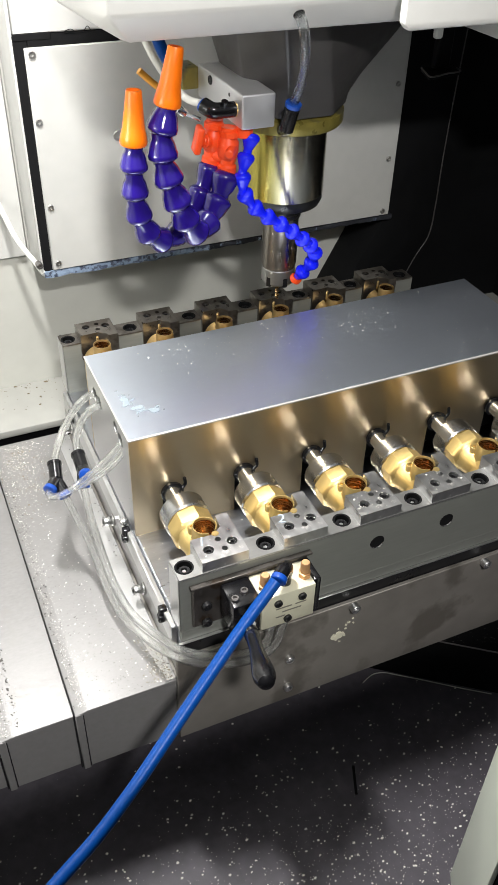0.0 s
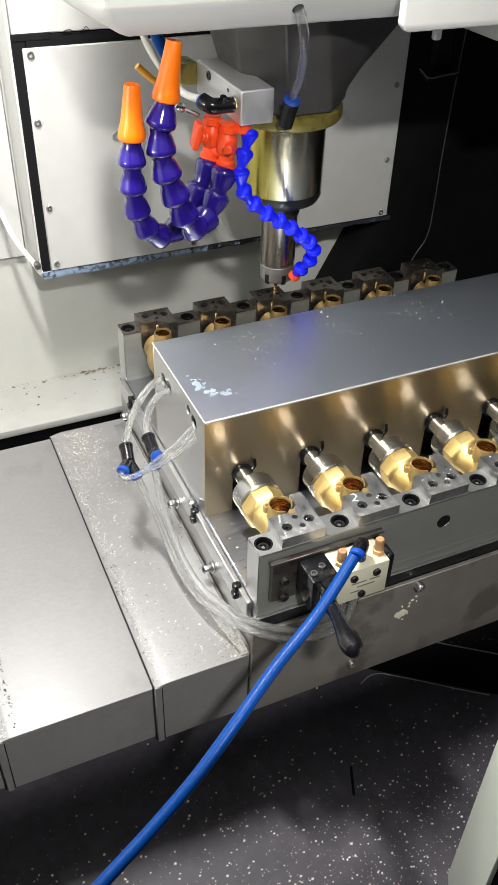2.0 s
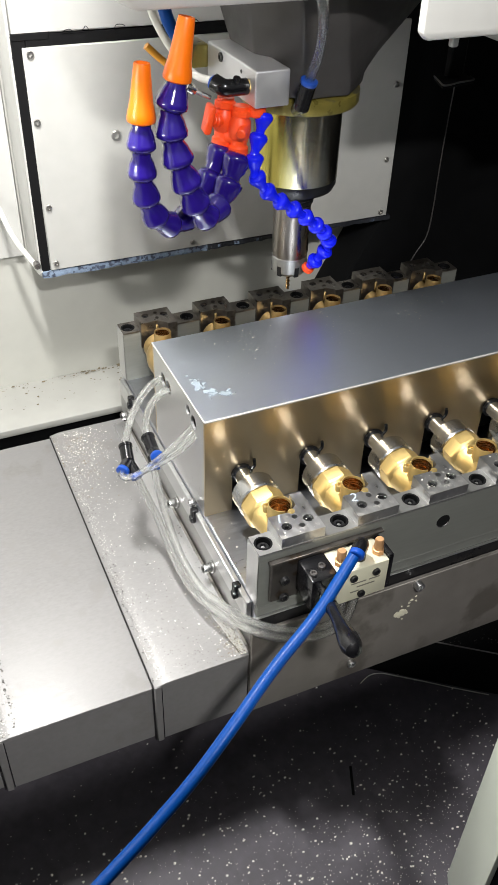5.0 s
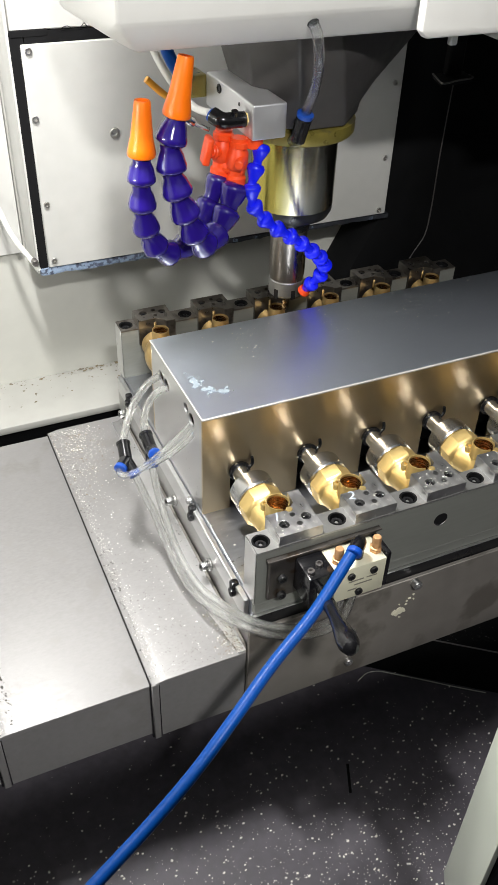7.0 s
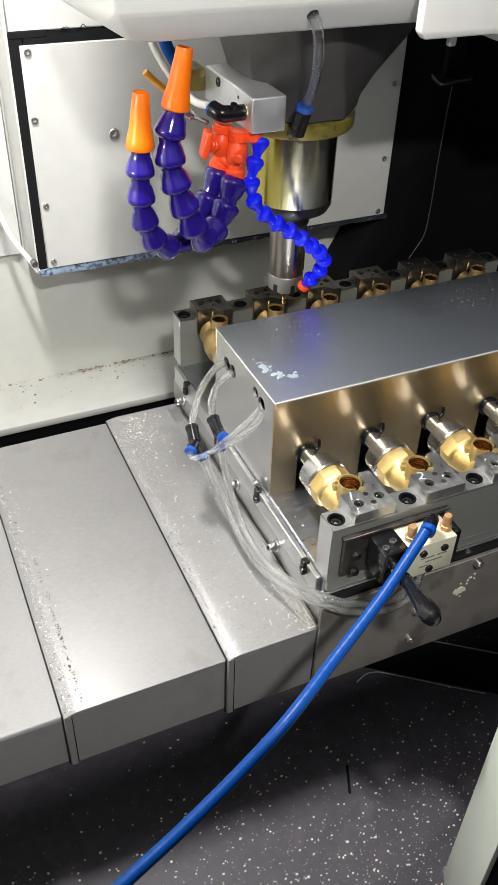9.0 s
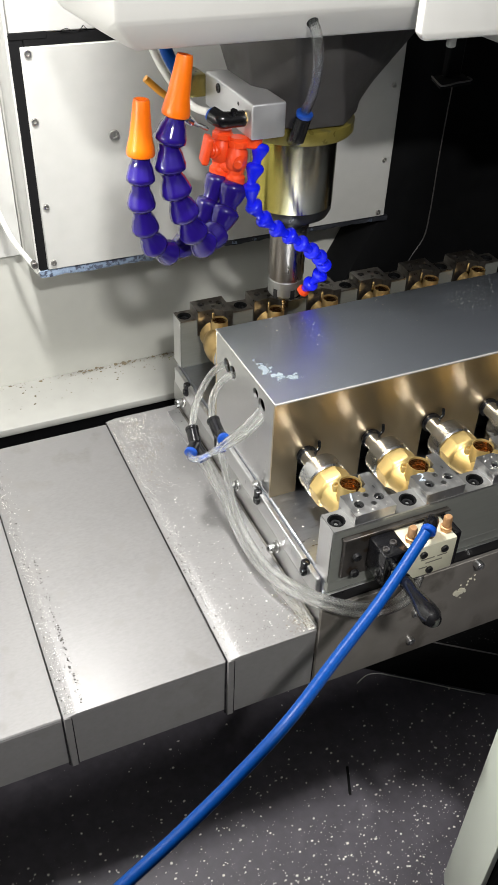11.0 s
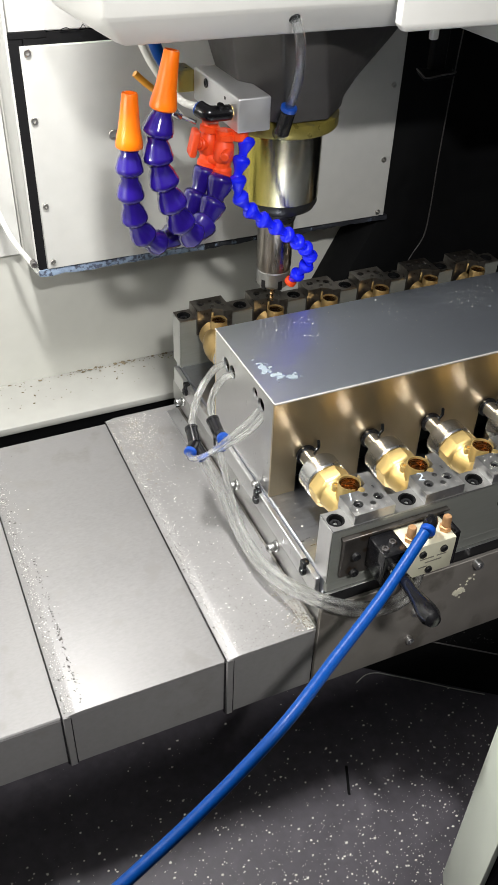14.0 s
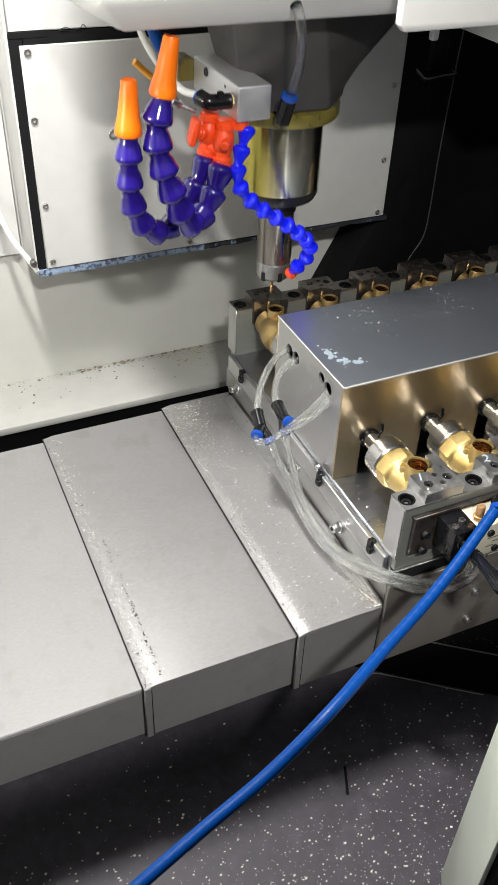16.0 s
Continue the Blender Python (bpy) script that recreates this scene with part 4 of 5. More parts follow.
part("holder", lathe([(0.275, 0.98), (0.275, 0.22), (0.26, 0.19), (0.26, 0.155)], (AX, AY, 0), (0, 0, 1), 48), HOLDER_STEEL, tool)
nut = part("collet_nut", lathe([(0.25, 0.16), (0.268, 0.14), (0.268, -0.08), (0.235, -0.12), (0.08, -0.12)], (AX, AY, 0), (0, 0, 1), 36), RAIL_STEEL, tool, "bright collet nut")
for a in range(-150, 210, 60):
    c, s = math.cos(radians(a)), math.sin(radians(a))
    slot = block(-0.03, 0.006, -0.036, 0.036, -0.123, 0.03, 0.0)
    bmesh.ops.transform(slot, matrix=Matrix.Translation((AX + 0.262 * c, AY + 0.262 * s, 0)) @ Matrix.Rotation(radians(a), 4, "Z"), verts=slot.verts[:])
    part("slot", slot, BLACK_OXIDE, nut)
drill = bmesh.new()
rows = []
for i in range(40):
    z, a = -0.11 - i * 0.0085, i * 0.36
    rows.append([drill.verts.new((AX + r * math.cos(a + q), AY + r * math.sin(a + q), z)) for q, r in ((0, 0.034), (0.9, 0.034), (1.57, 0.018), (3.14, 0.034), (4.04, 0.034), (4.71, 0.018))])
for r0, r1 in zip(rows, rows[1:]):
    for i in range(6):
        drill.faces.new((r0[i], r0[(i + 1) % 6], r1[(i + 1) % 6], r1[i])).smooth = True
drill.faces.new(rows[0])
drill.faces.new(rows[-1][::-1])
part("drill", drill, BORED_BRASS, tool, "gold-coloured twist drill")

cover = thing("head_cover", (2.4, 3, 4.0), "white painted sheet-metal cover of the spindle head", "machine cover")
HEAD_RIDERS.append(cover)
# a tub with a folded-in lower edge, lower along the front than along the side
shell = bmesh.new()
for corner in ((0.44, 3.5, 7.0), (0.54, 1.5, 7.0), (6.0, 1.5, 7.0), (6.0, 3.5, 7.0), (0.54, 1.5, 4.25), (6.0, 1.5, 4.25), (0.545, 1.95, 4.08), (0.43, 3.5, 4.06),
               (0.80, 1.72, 3.94), (6.0, 1.72, 3.94), (0.74, 3.5, 3.94), (6.0, 3.5, 3.94)):
    shell.verts.new(corner)
bmesh.ops.convex_hull(shell, input=shell.verts[:])
bmesh.ops.dissolve_limit(shell, angle_limit=radians(1), verts=shell.verts[:], edges=shell.edges[:])
bmesh.ops.bevel(shell, geom=shell.edges[:], offset=0.035, segments=3, affect="EDGES", profile=0.5)
part("shell", shell, LIT_COVER_PAINT, cover)
part("grommet", lathe([(0.070, 0), (0.066, 0.006), (0.0, 0.006)], (2.77, 1.576, 4.135), (0, -0.815, -0.58), 18, False), BLACK_PLASTIC, cover, "dark tube outlet")

slide = thing("slide_cover", (6, 1.2, 3.95), "white sheet-metal cover of the cross slide", "machine cover")
SLIDE_RIDERS.append(slide)
part("front_sheet", prism([(4.02, 3.95), (9.5, 3.95), (9.5, 8.0), (3.94, 8.0), (3.94, 4.03)], 1.2, 1.34, "y", 0.03, 2), LIT_COVER_PAINT, slide)
part("hanger", block(6.52, 6.80, 4.06, 4.20, 2.62, 3.95, 0.02), BLACK_PAINT, slide, "black hanging bracket")
foot = [(6.25, 3.80), (6.89, 3.90), (7.0, 4.28), (6.42, 4.30)]
part("bracket_foot", prism(foot, 2.54, 2.60, "z", 0.012), BLACK_PAINT, slide, "black flat foot of the bracket")
part("bracket_rim", sweep([(6.41, 4.28, 2.60), (6.33, 4.04, 2.60), (6.26, 3.80, 2.60), (6.42, 3.81, 2.595), (6.60, 3.855, 2.60), (6.89, 3.90, 2.602), (6.95, 4.08, 2.60)], 0.014, 6), DARK_STEEL, slide, "scraped bare edge of the bracket")
part("cross_beam", block(6.5, 7.6, 1.5, 5.0, 3.37, 3.70, 0.02), GREY_PAINT, slide)
part("lamp_clip", block(5.62, 5.74, 2.9, 3.0, 3.38, 3.55, 0.02), WHITE_TUBE, slide, "small pale clip")

air = thing("air_block", (2.6, 2.8, 2.9), "silver aluminium manifold block on the spindle head", "manifold")
HEAD_RIDERS.append(air)
manifold = part("body", block(2.37, 2.83, 2.2, 3.75, 2.69, 3.12, 0.025, 3), ALUMINIUM, air)
socket_screw(air, (2.35, 3.27, 3.03), 0.06, (-1, 0, 0), BLACK_OXIDE)
part("tapped_hole", rod((2.368, 2.62, 3.02), (2.364, 2.62, 3.02), 0.025, 10), BLACK_OXIDE, air)
part("brass_block", block(2.14, 2.40, 3.75, 4.15, 2.78, 3.08, 0.04, 2), YELLOW_OIL, air, "oily yellow end block")
elb = part("elbow_fitting", join(rod((2.37, 2.42, 2.90), (2.12, 2.42, 2.90), 0.098, 18, 0.02), sweep([(2.16, 2.42, 2.90), (2.06, 2.43, 2.91), (1.98, 2.54, 2.95)], 0.102, 16), rod((2.2, 2.40, 2.9), (2.2, 2.36, 3.03), 0.045, 12)), BLACK_PLASTIC, air, "black push-in elbow")
part("hex_base", lathe([(0.095, 0), (0.095, 0.05)], (2.37, 2.42, 2.90), (-1, 0, 0), 6), BRASS, elb, "brass thread base")
part("blue_collar", lathe([(0.09, 0), (0.095, 0.02), (0.095, 0.05), (0.07, 0.06)], (2.0, 2.52, 2.93), (-0.3, 0.9, 0.3), 18), COLLAR_BLUE, elb, "blue release collar")
lines = thing("head_lines", (1.8, 3.4, 3.1), "white, blue and amber air lines behind the manifold", "air tube")
HEAD_RIDERS.append(lines)
part("white_line", sweep([(1.62, 3.9, 4.02), (1.60, 3.7, 3.55), (1.74, 3.4, 3.16), (1.90, 3.0, 2.93), (1.98, 2.62, 2.95)], 0.048, 12), WHITE_TUBE, lines, "white plastic line")
part("blue_line", sweep([(1.75, 4.0, 4.02), (1.87, 3.9, 3.42), (2.02, 3.9, 3.12), (2.15, 3.95, 2.95)], 0.085, 12), HOSE_BLUE, lines, "blue plastic line")
part("amber_line", sweep([(1.36, 3.2, 3.25), (1.57, 3.2, 3.06), (1.8, 3.25, 2.9)], 0.045, 10), AMBER_TUBE, lines, "amber copper line")
part("nipple", join(lathe([(0.05, 0), (0.06, 0.02), (0.06, 0.12), (0.03, 0.14)], (1.82, 2.75, 2.80), (-0.8, 0.2, 0.5), 10), rod((1.82, 2.75, 2.80), (2.0, 2.7, 2.72), 0.03, 8)), BRIGHT_STEEL, lines, "chromed grease nipple")
drop = thing("drop_tube", (3, 1.9, 3.4), "clear plastic tube from the cover to the spindle flange", "air tube")
HEAD_RIDERS.append(drop)
part("tube", hollow([(2.77, 1.58, 4.14), (2.76, 1.47, 4.08), (2.765, 1.42, 3.98), (2.80, 1.45, 3.86), (2.9, 1.62, 3.61), (3.0, 1.88, 3.28), (3.01, 2.1, 2.95)], 0.062), SMOKY_TUBE, drop)
fit = part("fitting", join(rod((3.02, 2.09, 2.96), (2.965, 2.17, 2.62), 0.10, 18, 0.035), rod((3.0, 2.2, 2.66), (3.05, 2.42, 2.56), 0.08, 14)), BLACK_PLASTIC, drop, "black push-in elbow")
part("blue_collar", lathe([(0.10, -0.02), (0.107, 0), (0.107, 0.035), (0.08, 0.045)], (3.02, 2.09, 2.97), (0.1, -0.25, 0.9), 18), COLLAR_BLUE, fit, "blue release collar")


# ---- coolant hoses: ball-jointed segments ----
def spaced(points, step):
    pts = [Vector(p) for p in points]
    line = []
    for i in range(len(pts) - 1):
        p0, p1, p2, p3 = pts[max(i - 1, 0)], pts[i], pts[i + 1], pts[min(i + 2, len(pts) - 1)]
        for k in range(24):
            t = k / 24
            line.append(0.5 * (2 * p1 + (p2 - p0) * t + (2 * p0 - 5 * p1 + 4 * p2 - p3) * t * t + (3 * p1 - p0 - 3 * p2 + p3) * t ** 3))
    line.append(pts[-1])
    total = sum((b - a).length for a, b in zip(line, line[1:]))
    n = max(1, round(total / step))
    return [along(line, total * i / n) for i in range(n + 1)]


def segment_mesh(name, r, step, mat, waist, n=14):
    k = step / 0.30
    prof = [(r * 0.56, -0.20 * k), (r * waist, -0.16 * k), (r * (waist - 0.02), -0.11 * k), (r * (waist + 0.16), -0.05 * k), (r * 0.965, 0.045 * k), (r, 0.058 * k), (r, 0.098 * k),
            (r * 0.97, 0.105 * k), (r * 0.78, 0.140 * k), (r * 0.58, 0.15 * k)]
    return mesh_of(name, lathe(prof, (0, 0, 0), (0, 0, 1), n), mat, Vector((0, 0, 0)))


def jointed(parent, points, step, r, mat, waist=0.66):
    """Segments along the points, wide ends towards the first point's side."""
    places = spaced(points, step)
    mesh = segment_mesh("segment", r, step, mat, waist)
    for a, b in zip(places, places[1:]):
        ob = new("segment", mesh)
        ob.parent = parent
        m = Matrix.Translation((((a + b) / 2) - home(parent)) * U) @ turn_to(b - a)
        ob.location, ob.rotation_mode, ob.rotation_quaternion = m.translation, "QUATERNION", m.to_quaternion()


def nozzle(parent, tip, foot):
    a, b = Vector(foot), Vector(tip)
    L = (b - a).length
    part("nozzle", lathe([(0.12, -0.02), (0.158, 0.0), (0.165, 0.05 * L), (0.156, 0.15 * L), (0.130, 0.34 * L), (0.113, 0.62 * L), (0.093, 0.97 * L), (0.087, L), (0.066, L), (0.060, 0.9 * L)], a, b - a, 28), ORANGE, parent, "orange tapered nozzle")


left_hose = thing("coolant_hose", (1.4, 2.3, 2.0), "violet jointed coolant hose with orange nozzle", "coolant hose", "coolant hoses")
right_hose = thing("coolant_hose", (1.7, 2.2, 2.1), "violet jointed coolant hose bent up with orange nozzle", "coolant hose", "coolant hoses")
HEAD_RIDERS += [left_hose, right_hose]
jointed(left_hose, [(0.85, 1.9, 2.78), (0.84, 1.9, 2.61), (0.83, 1.9, 2.31), (0.86, 1.95, 1.97), (0.95, 2.0, 1.69), (1.13, 2.1, 1.46), (1.39, 2.25, 1.36), (1.66, 2.4, 1.47), (1.84, 2.5, 1.68), (1.99, 2.55, 1.93), (2.12, 2.6, 2.17)], 0.315, 0.170, PURPLE)
jointed(right_hose, [(1.28, 1.9, 3.19), (1.23, 1.9, 3.04), (1.18, 1.9, 2.76), (1.23, 1.9, 2.44), (1.34, 1.9, 2.1), (1.49, 1.95, 1.76), (1.65, 2.05, 1.48), (1.87, 2.2, 1.48), (2.02, 2.3, 1.66), (2.14, 2.35, 1.85), (2.25, 2.4, 2.11)], 0.335, 0.190, PURPLE)
nozzle(left_hose, (0.89, 1.9, 3.41), (0.85, 1.9, 2.80))
nozzle(right_hose, (1.41, 1.9, 3.83), (1.28, 1.9, 3.20))
tap = thing("coolant_tap", (2.2, 2.5, 2.4), "red-orange plastic twin shut-off taps", "tap")
HEAD_RIDERS.append(tap)
for x, y, z0, lean in ((2.10, 2.60, 2.15, (0.10, 0, 1)), (2.26, 2.44, 2.08, (0.06, 0, 1))):
    part("barrel", lathe([(0.10, 0), (0.128, 0.015), (0.128, 0.10), (0.104, 0.13), (0.104, 0.19), (0.136, 0.23), (0.142, 0.32), (0.136, 0.42), (0.108, 0.46), (0.108, 0.60)], (x, y, z0), lean, 20), RED, tap)
    part("collar", lathe([(0.112, 0), (0.140, 0.012), (0.140, 0.075), (0.112, 0.09)], (x + 0.045, y, z0 + 0.47), lean, 8), RED, tap, "octagonal red-orange collar")
part("bridge", rod((2.12, 2.56, 2.30), (2.36, 2.38, 2.27), 0.085, 16, 0.02), RED, tap)
part("stem", rod((2.12, 2.56, 2.47), (1.93, 2.47, 2.53), 0.066, 16, 0.01), RED, tap)
part("stem_collar", rod((2.00, 2.50, 2.51), (1.96, 2.485, 2.52), 0.092, 16, 0.012), RED, tap)
paddle = block(-0.048, 0.048, -0.13, 0.13, -0.17, 0.17, 0.035, 3)
bmesh.ops.transform(paddle, matrix=Matrix.Translation((1.87, 2.45, 2.56)) @ Matrix.Rotation(radians(14), 4, "Y") @ Matrix.Rotation(radians(-12), 4, "Z"), verts=paddle.verts[:])
part("grip", paddle, RED, tap, "red-orange tap grip")
part("front_stem", rod((2.33, 2.38, 2.44), (2.20, 2.22, 2.40), 0.062, 16, 0.012), RED, tap)
part("socket", rod((2.48, 2.38, 2.69), (2.48, 2.38, 2.55), 0.115, 18, 0.02), RED, tap)
thin_hose = thing("air_blast_hose", (3, 2.3, 1.3), "bright blue jointed hose reaching to the collet", "coolant hose")
HEAD_RIDERS.append(thin_hose)
BLAST = [(2.58, 2.35, 2.60), (2.52, 2.33, 2.4), (2.45, 2.3, 2.23), (2.41, 2.27, 2.06), (2.42, 2.25, 1.87), (2.53, 2.25, 1.7), (2.7, 2.25, 1.53), (2.92, 2.25, 1.38), (3.14, 2.27, 1.22), (3.36, 2.3, 1.04),
         (3.61, 2.4, 0.82), (3.76, 2.5, 0.60), (3.72, 2.6, 0.42), (3.66, 2.72, 0.24), (3.61, 2.83, 0.10)]
jointed(thin_hose, BLAST[::-1], 0.245, 0.118, BLUE, 0.50)
part("tip", lathe([(0.07, 0), (0.095, 0.01), (0.095, 0.06), (0.08, 0.09)], (3.605, 2.86, 0.05), (0.12, -0.25, 0.4), 16), RED, thin_hose, "red-orange nozzle tip")


# ---- chips ----
def chips(name, label, count, scatter, seed, place, size=(0.010, 0.030), mat=None):
    rng = random.Random(seed)
    verts, faces = [], []
    for _ in range(count):
        x, y, z = scatter(rng)
        r, a = size[0] + (size[1] - size[0]) * 1.5 * rng.random() ** 3, rng.uniform(0, 6.28)
        n, tilt = len(verts), rng.uniform(-0.3, 0.3)
        for q in range(5):
            f = rng.uniform(0.55, 1.1)
            verts.append(((x + r * f * math.cos(a + q * 1.257) - place[0]) * U, (y + 0.8 * r * f * math.sin(a + q * 1.257) - place[1]) * U, (z + r * (0.3 + tilt * math.cos(q * 1.257)) - place[2]) * U))
        verts.append(((x - place[0]) * U, (y - place[1]) * U, (z + r * 0.7 - place[2]) * U))
        faces += [(n + q, n + (q + 1) % 5, n + 5) for q in range(5)]
        faces.append((n + 4, n + 3, n + 2, n + 1, n))
    mesh = bpy.data.meshes.new(name)
    mesh.from_pydata(verts, [], faces)
    mesh.materials.append(mat or CHIP)
    ob = new(name, mesh)
    ob.location = at(*place)
    HOMES[ob.name] = Vector(place)
    return tagged(ob, label, "chips", kind="stuff")


chips("floor_chips", "bright metal chips scattered on the black tray", 4200, lambda g: (g.uniform(-3.2, 5.0), -5.0 + 1.4 * abs(g.gauss(0, 1.25)) % 4.6, -5.498), 1, (0, -4, -5.5), (0.004, 0.020))
RIDERS.append(chips("cover_chips", "bright chips heaped along the cover edge", 1100, lambda g: (max(-1.33, min(-0.2, -0.98 + g.gauss(0, 0.22))), 3.48 - abs(g.gauss(0, 0.75)), -2.349), 2, (-0.7, 1, -2.35), (0.003, 0.010)))
RIDERS.append(chips("cover_chips", "bright chips spread over the way cover", 380, lambda g: (g.uniform(-1.33, -0.35), g.uniform(-1.7, 3.4), -2.349), 7, (-0.7, 1, -2.35), (0.004, 0.012)))
COVER_RIDERS.append(chips("cover_chips", "bright chips lying along the cover seam", 260, lambda g: (-2.40 + abs(g.gauss(0.10, 0.10)), g.uniform(-1.7, 3.4), -2.419), 3, (-1.5, 1, -2.42), (0.004, 0.010)))
RIDERS.append(chips("lid_chips", "bright specks on the fixture lid", 170, lambda g: (g.uniform(0.6, 6.1), 1.95 - abs(g.gauss(0, 0.75)) % 1.9, 0.001) if g.random() < 0.45 else (g.choice((1.5, 2.6, 3.9, 4.3)) + g.gauss(0, 0.22), min(1.95, 1.45 + g.gauss(0, 0.22)), 0.001), 4, (3, 1, 0), (0.005, 0.012)))
chips("ledge_grime", "brown grime along the foot of the rear wall", 130, lambda g: (g.gauss(2.1, 0.9) if g.random() < 0.6 else g.uniform(-1.6, 3.2), WALL_Y - 0.04 - abs(g.gauss(0, 0.05)), LEDGE_Z + 0.001), 9, (0, 5.6, LEDGE_Z), (0.012, 0.04), GRIME)
chips("ledge_stain", "yellow-green grime at the foot of the rear wall", 260, lambda g: (g.gauss(3.2, 0.32), WALL_Y - 0.02 - abs(g.gauss(0, 0.28)), LEDGE_Z + 0.001), 29, (0, 5.6, LEDGE_Z), (0.006, 0.02), MOSS)
chips("ledge_chips", "dark chips scattered on the rear ledge", 90, lambda g: (g.uniform(-1.6, 3.2), WALL_Y - 0.1 - abs(g.gauss(0, 0.4)) % 1.2, LEDGE_Z + 0.001), 6, (0, 5.6, LEDGE_Z), (0.008, 0.024), GRIME)
RIDERS.append(chips("block_chips", "bright chips lying on the clamp blocks", 210, lambda g: (0.52 + g.choice((0, 1, 2, 2, 3, 3, 4)) + g.uniform(-0.22, 0.30), g.uniform(-1.66, -1.33), -0.559), 24, (3, -1.5, -0.56), (0.003, 0.012)))
RIDERS.append(chips("plate_chips", "fine chips on the fixture base", 160, lambda g: (g.uniform(0.02, 6.2), -0.2 - 1.1 * g.random(), -1.589), 8, (3, -0.8, -1.59), (0.006, 0.016)))

RIDERS.append(chips("cover_debris", "dark chips and dirt along the cover edge", 260, lambda g: (-1.34 + abs(g.gauss(0, 0.10)), g.uniform(-1.7, 3.4), -2.36 if g.random() < 0.4 else -2.349), 12, (-0.7, 1, -2.35), (0.005, 0.013), DEBRIS))
COVER_RIDERS.append(chips("cover_debris", "dark chips and dirt along the cover seam", 240, lambda g: (-2.40 + abs(g.gauss(0.02, 0.13)), g.uniform(-1.7, 3.4), -2.419), 13, (-1.5, 1, -2.42), (0.005, 0.013), DEBRIS))
RIDERS.append(chips("cover_debris", "brown grime among the heaped chips", 420, lambda g: (max(-1.33, min(-0.2, -0.98 + g.gauss(0, 0.22))), 3.40 - abs(g.gauss(0, 0.8)), -2.349), 25, (-0.7, 1, -2.35), (0.004, 0.012), GRIME))
RIDERS.append(chips("cover_debris", "dark grit sprinkled over the way cover", 520, lambda g: (g.uniform(-1.25, -0.2), -1.72 + abs(g.gauss(0, 1.5)) % 4.6, -2.349), 23, (-0.7, 1, -2.35), (0.003, 0.009), DEBRIS))
COVER_RIDERS.append(chips("cover_debris", "black grit in a line along the cover's bend", 170, lambda g: (-2.16 + g.gauss(0, 0.018), -1.70 + 2.6 * g.random(), -2.419), 31, (-1.5, 1, -2.42), (0.004, 0.014), DEBRIS))
RIDERS.append(chips("corner_grime", "brown grime smeared in the corner of the way cover", 420, lambda g: (-0.14 - abs(g.gauss(0, 0.13)), -1.72 + abs(g.gauss(0, 0.35)), -2.333), 26, (-0.2, -1.5, -2.33), (0.003, 0.011), GRIME))
RIDERS.append(chips("corner_chips", "pale chips in the corner of the way cover", 420, lambda g: (-0.13 - abs(g.gauss(0, 0.12)), -1.74 + abs(g.gauss(0, 0.5)), -2.333), 27, (-0.2, -1.5, -2.33), (0.003, 0.010)))
RIDERS.append(chips("lid_dust", "fine pale dust on the fixture lid", 520, lambda g: (g.uniform(0.05, 6.15), g.uniform(0.04, 1.96), 0.001), 28, (3, 1, 0), (0.0015, 0.0038)))
RIDERS.append(chips("plate_debris", "dirt in the step of the fixture base", 200, lambda g: (-0.10 - abs(g.gauss(0, 0.05)), g.uniform(-1.7, 3.4), -2.334), 14, (0, 1, -2.33), (0.005, 0.014), DEBRIS))
# bright specks: metal powder, and the lit band along the bent edges
RIDERS.append(chips("cover_powder", "fine bright powder, also standing in for the sheen on the cover's bent edge", 900, lambda g: (-1.30 + abs(g.gauss(0.04, 0.07)), -1.7 + 4.2 * g.random() ** 1.3, -2.352 if g.random() < 0.5 else -2.349), 15, (-0.7, 1, -2.35), (0.0025, 0.006)))
COVER_RIDERS.append(chips("cover_powder", "fine bright powder, also standing in for the sheen along the cover seam", 800, lambda g: (-2.36 + abs(g.gauss(0.02, 0.08)), -1.7 + 4.6 * g.random() ** 1.3, -2.421), 16, (-1.5, 1, -2.42), (0.0025, 0.006)))


def on_guard(g):
    a, b = g.random(), abs(g.gauss(0, 0.28)) % 0.9
    return (3.6 + 3.5 * a + b * 0.8, -0.55 - 2.59 * a + b * 1.1, -4.479)


chips("guard_chips", "dull chips heaped on the black chip guard", 300, on_guard, 17, (4.8, -1.4, -4.5), (0.005, 0.016), DEBRIS)
chips("floor_dust", "fine bright dust scattered on the black tray", 6500, lambda g: (g.uniform(-3.5, 4.6), -7.0 + abs(g.gauss(0, 2.0)) % 4.9, -5.498), 18, (0, -4, -5.5), (0.003, 0.008))


# ---- what moves ----
TABLE_X = [(0, 0), (1.2, 0), (1.3, 0.45), (1.4, 0.9), (1.5, 1), (8.3, 1), (8.4, 1.31), (8.5, 1.69), (8.6, 1.97), (8.7, 2), (15.4, 2), (15.5, 2.05),
           (15.6, 2.33), (15.7, 2.7), (15.8, 2.95), (15.9, 3.0), (16, 3.01)]
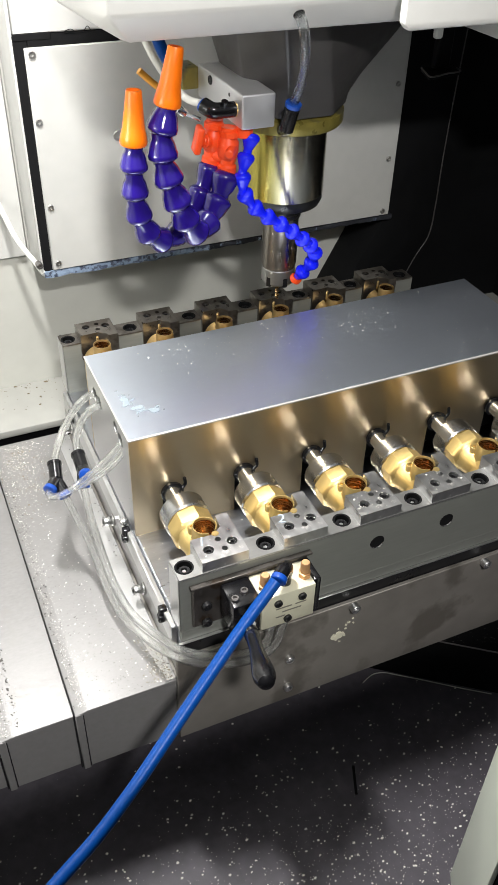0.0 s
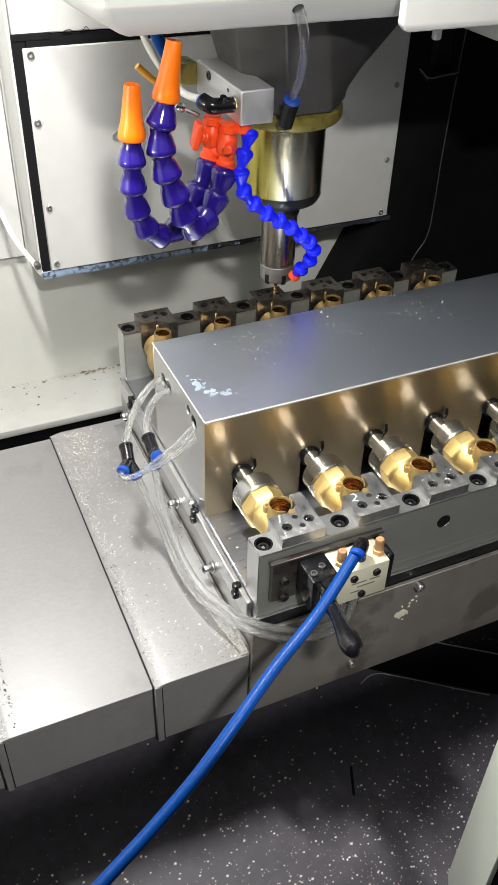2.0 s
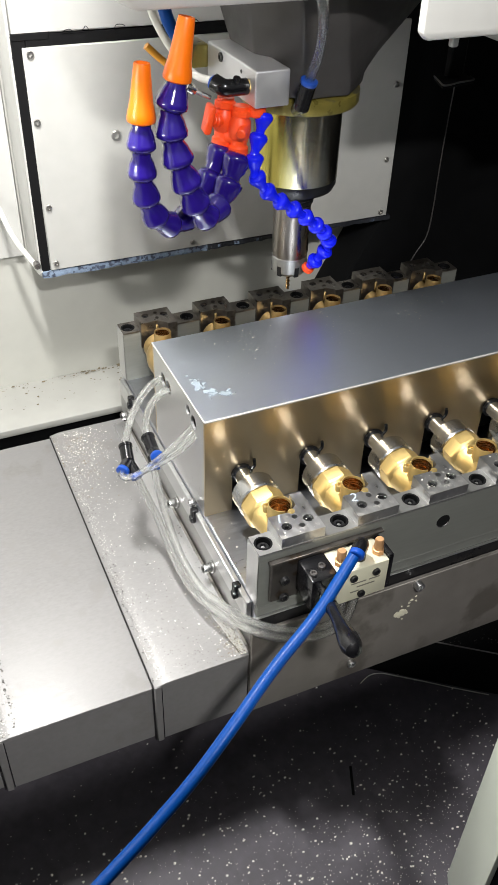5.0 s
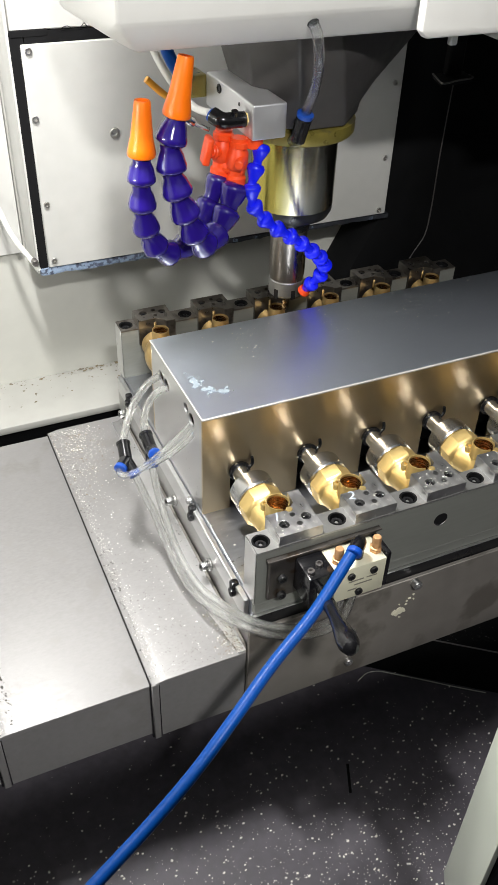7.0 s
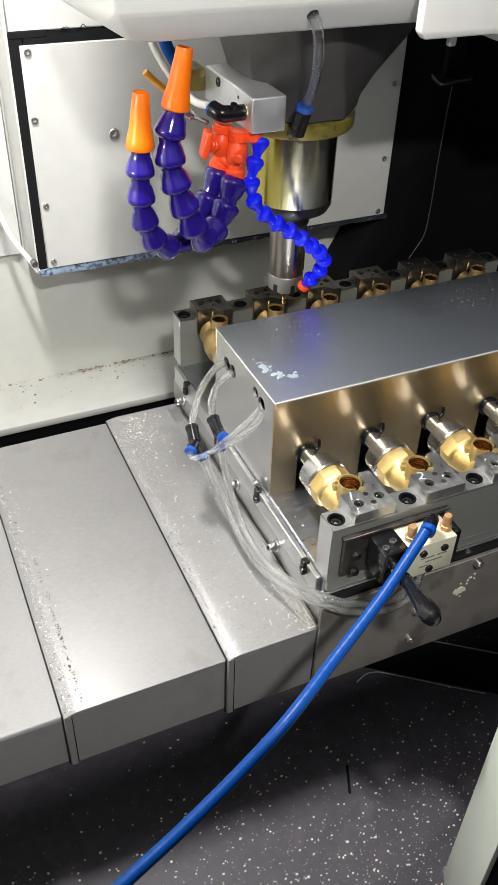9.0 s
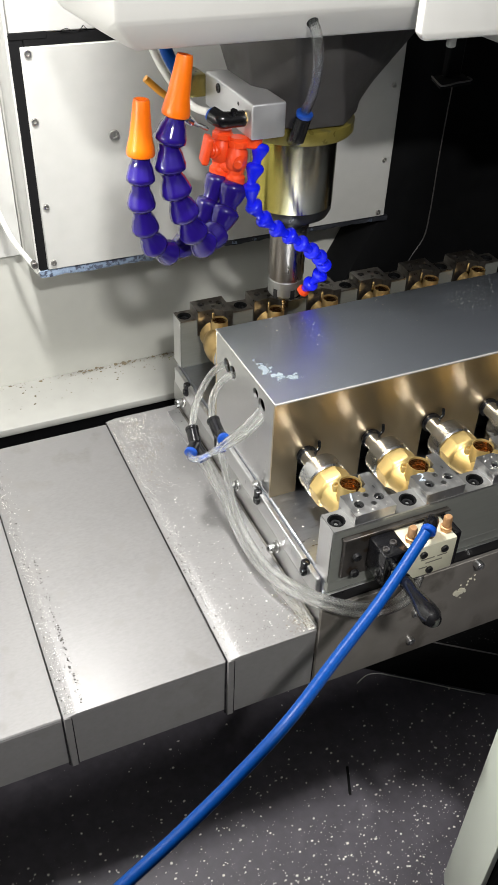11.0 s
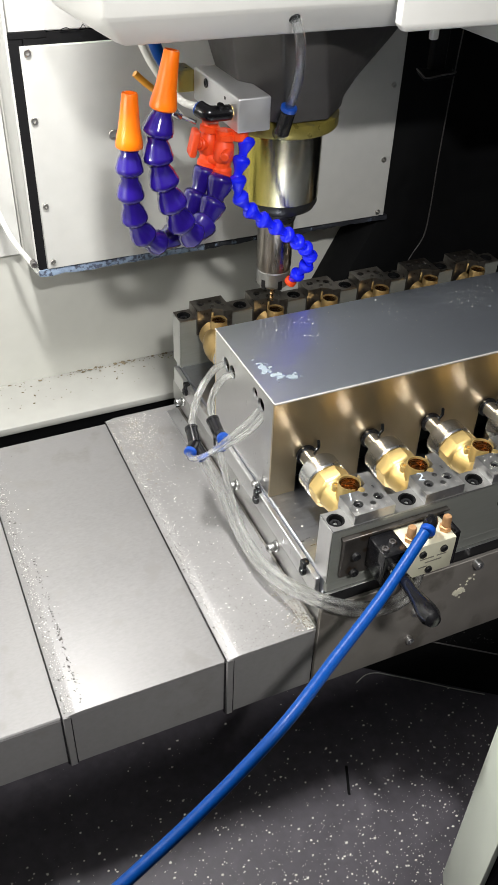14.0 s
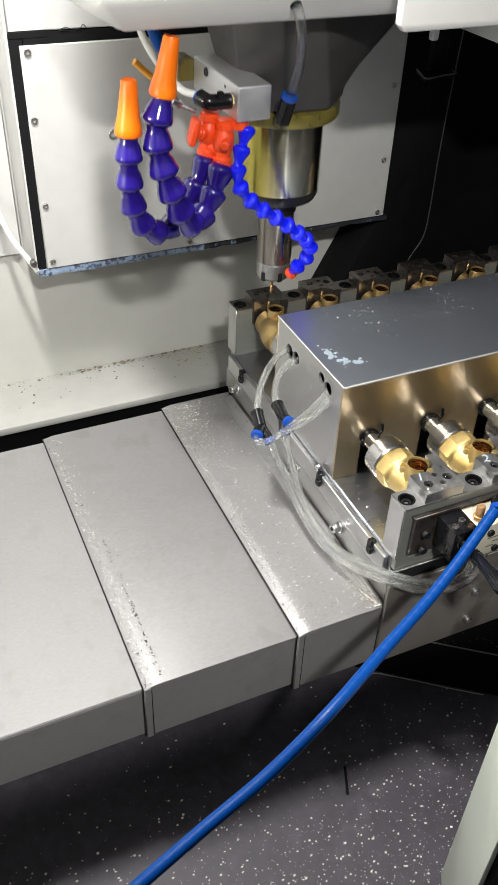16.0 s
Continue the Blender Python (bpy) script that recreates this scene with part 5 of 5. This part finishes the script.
# the second cover stays until the table has drawn it out
COVER_X = [row for row in TABLE_X if row[0] == 0 or row[0] > 8]
HEAD_Z = [(0, 0), (0.5, 0.049), (0.9, 0.095), (1.0, 0.26), (1.1, 0.408), (1.5, 0.408), (1.6, 0.30), (1.7, 0.115), (2, 0.066), (2.5, 0.015), (3, -0.042),
          (3.2, -0.045), (3.5, -0.018), (4, 0.037), (4.5, 0.095), (4.6, 0.26), (4.7, 0.408), (4.95, 0.408), (5.05, 0.30), (5.15, 0.11), (6.3, -0.018),
          (6.5, -0.040), (6.7, -0.043), (7, -0.022), (7.5, 0.033), (8, 0.079), (8.1, 0.12), (8.2, 0.395), (8.3, 0.404), (8.7, 0.404), (8.8, 0.14),
          (8.9, 0.09), (9, 0.072), (9.2, 0.05), (10.2, -0.043), (10.4, -0.043), (11.5, 0.062), (11.7, 0.10), (11.8, 0.34), (11.9, 0.408), (12.2, 0.41),
          (12.3, 0.30), (12.4, 0.12), (12.5, 0.08), (13, 0.039), (13.5, -0.019), (13.75, -0.045), (14, -0.042), (14.5, 0.014), (15, 0.071), (15.2, 0.09),
          (15.3, 0.28), (15.4, 0.41), (15.8, 0.41), (15.9, 0.29), (16, 0.098)]
HEAD_Y = [(0, 0), (4.7, 0), (4.95, -0.424), (11.9, -0.418), (12.0, -0.275), (12.1, -0.02), (12.2, 0), (16, 0)]


def between(rows, t):
    for (t0, a), (t1, b) in zip(rows, rows[1:]):
        if t0 <= t <= t1:
            return a + (b - a) * (t - t0) / (t1 - t0)
    return rows[-1][1]


def glide(ob, rows):
    """Keys a thing at its place plus shifts in pitches."""
    p = HOMES[ob.name]
    walk(ob, [(t, pose(*at(p.x + dx, p.y + dy, p.z + dz))) for t, dx, dy, dz in rows])


def motions():
    for ob in RIDERS:
        glide(ob, [(t, k, 0, 0) for t, k in TABLE_X])
    for ob in COVER_RIDERS:
        glide(ob, [(t, max(0.17, k - 1), 0, 0) for t, k in COVER_X])
    for ob in SLIDE_RIDERS:
        glide(ob, [(t, 0, d, 0) for t, d in HEAD_Y])
    base_place = HOMES[hose.name]
    for n, ob in enumerate(LENGTHS):
        rows = []
        for t, k in TABLE_X:
            line = hose_line(k)
            a, b = along(line, n * LENGTH), along(line, (n + 1) * LENGTH)
            rows.append((t, Matrix.Translation(((a + b) / 2 - base_place) * U) @ turn_to(b - a)))
        walk(ob, rows)
    times = sorted({t for t, _ in HEAD_Z} | {t for t, _ in HEAD_Y})
    for ob in HEAD_RIDERS:
        glide(ob, [(t, 0, between(HEAD_Y, t), between(HEAD_Z, t)) for t in times])


motions()
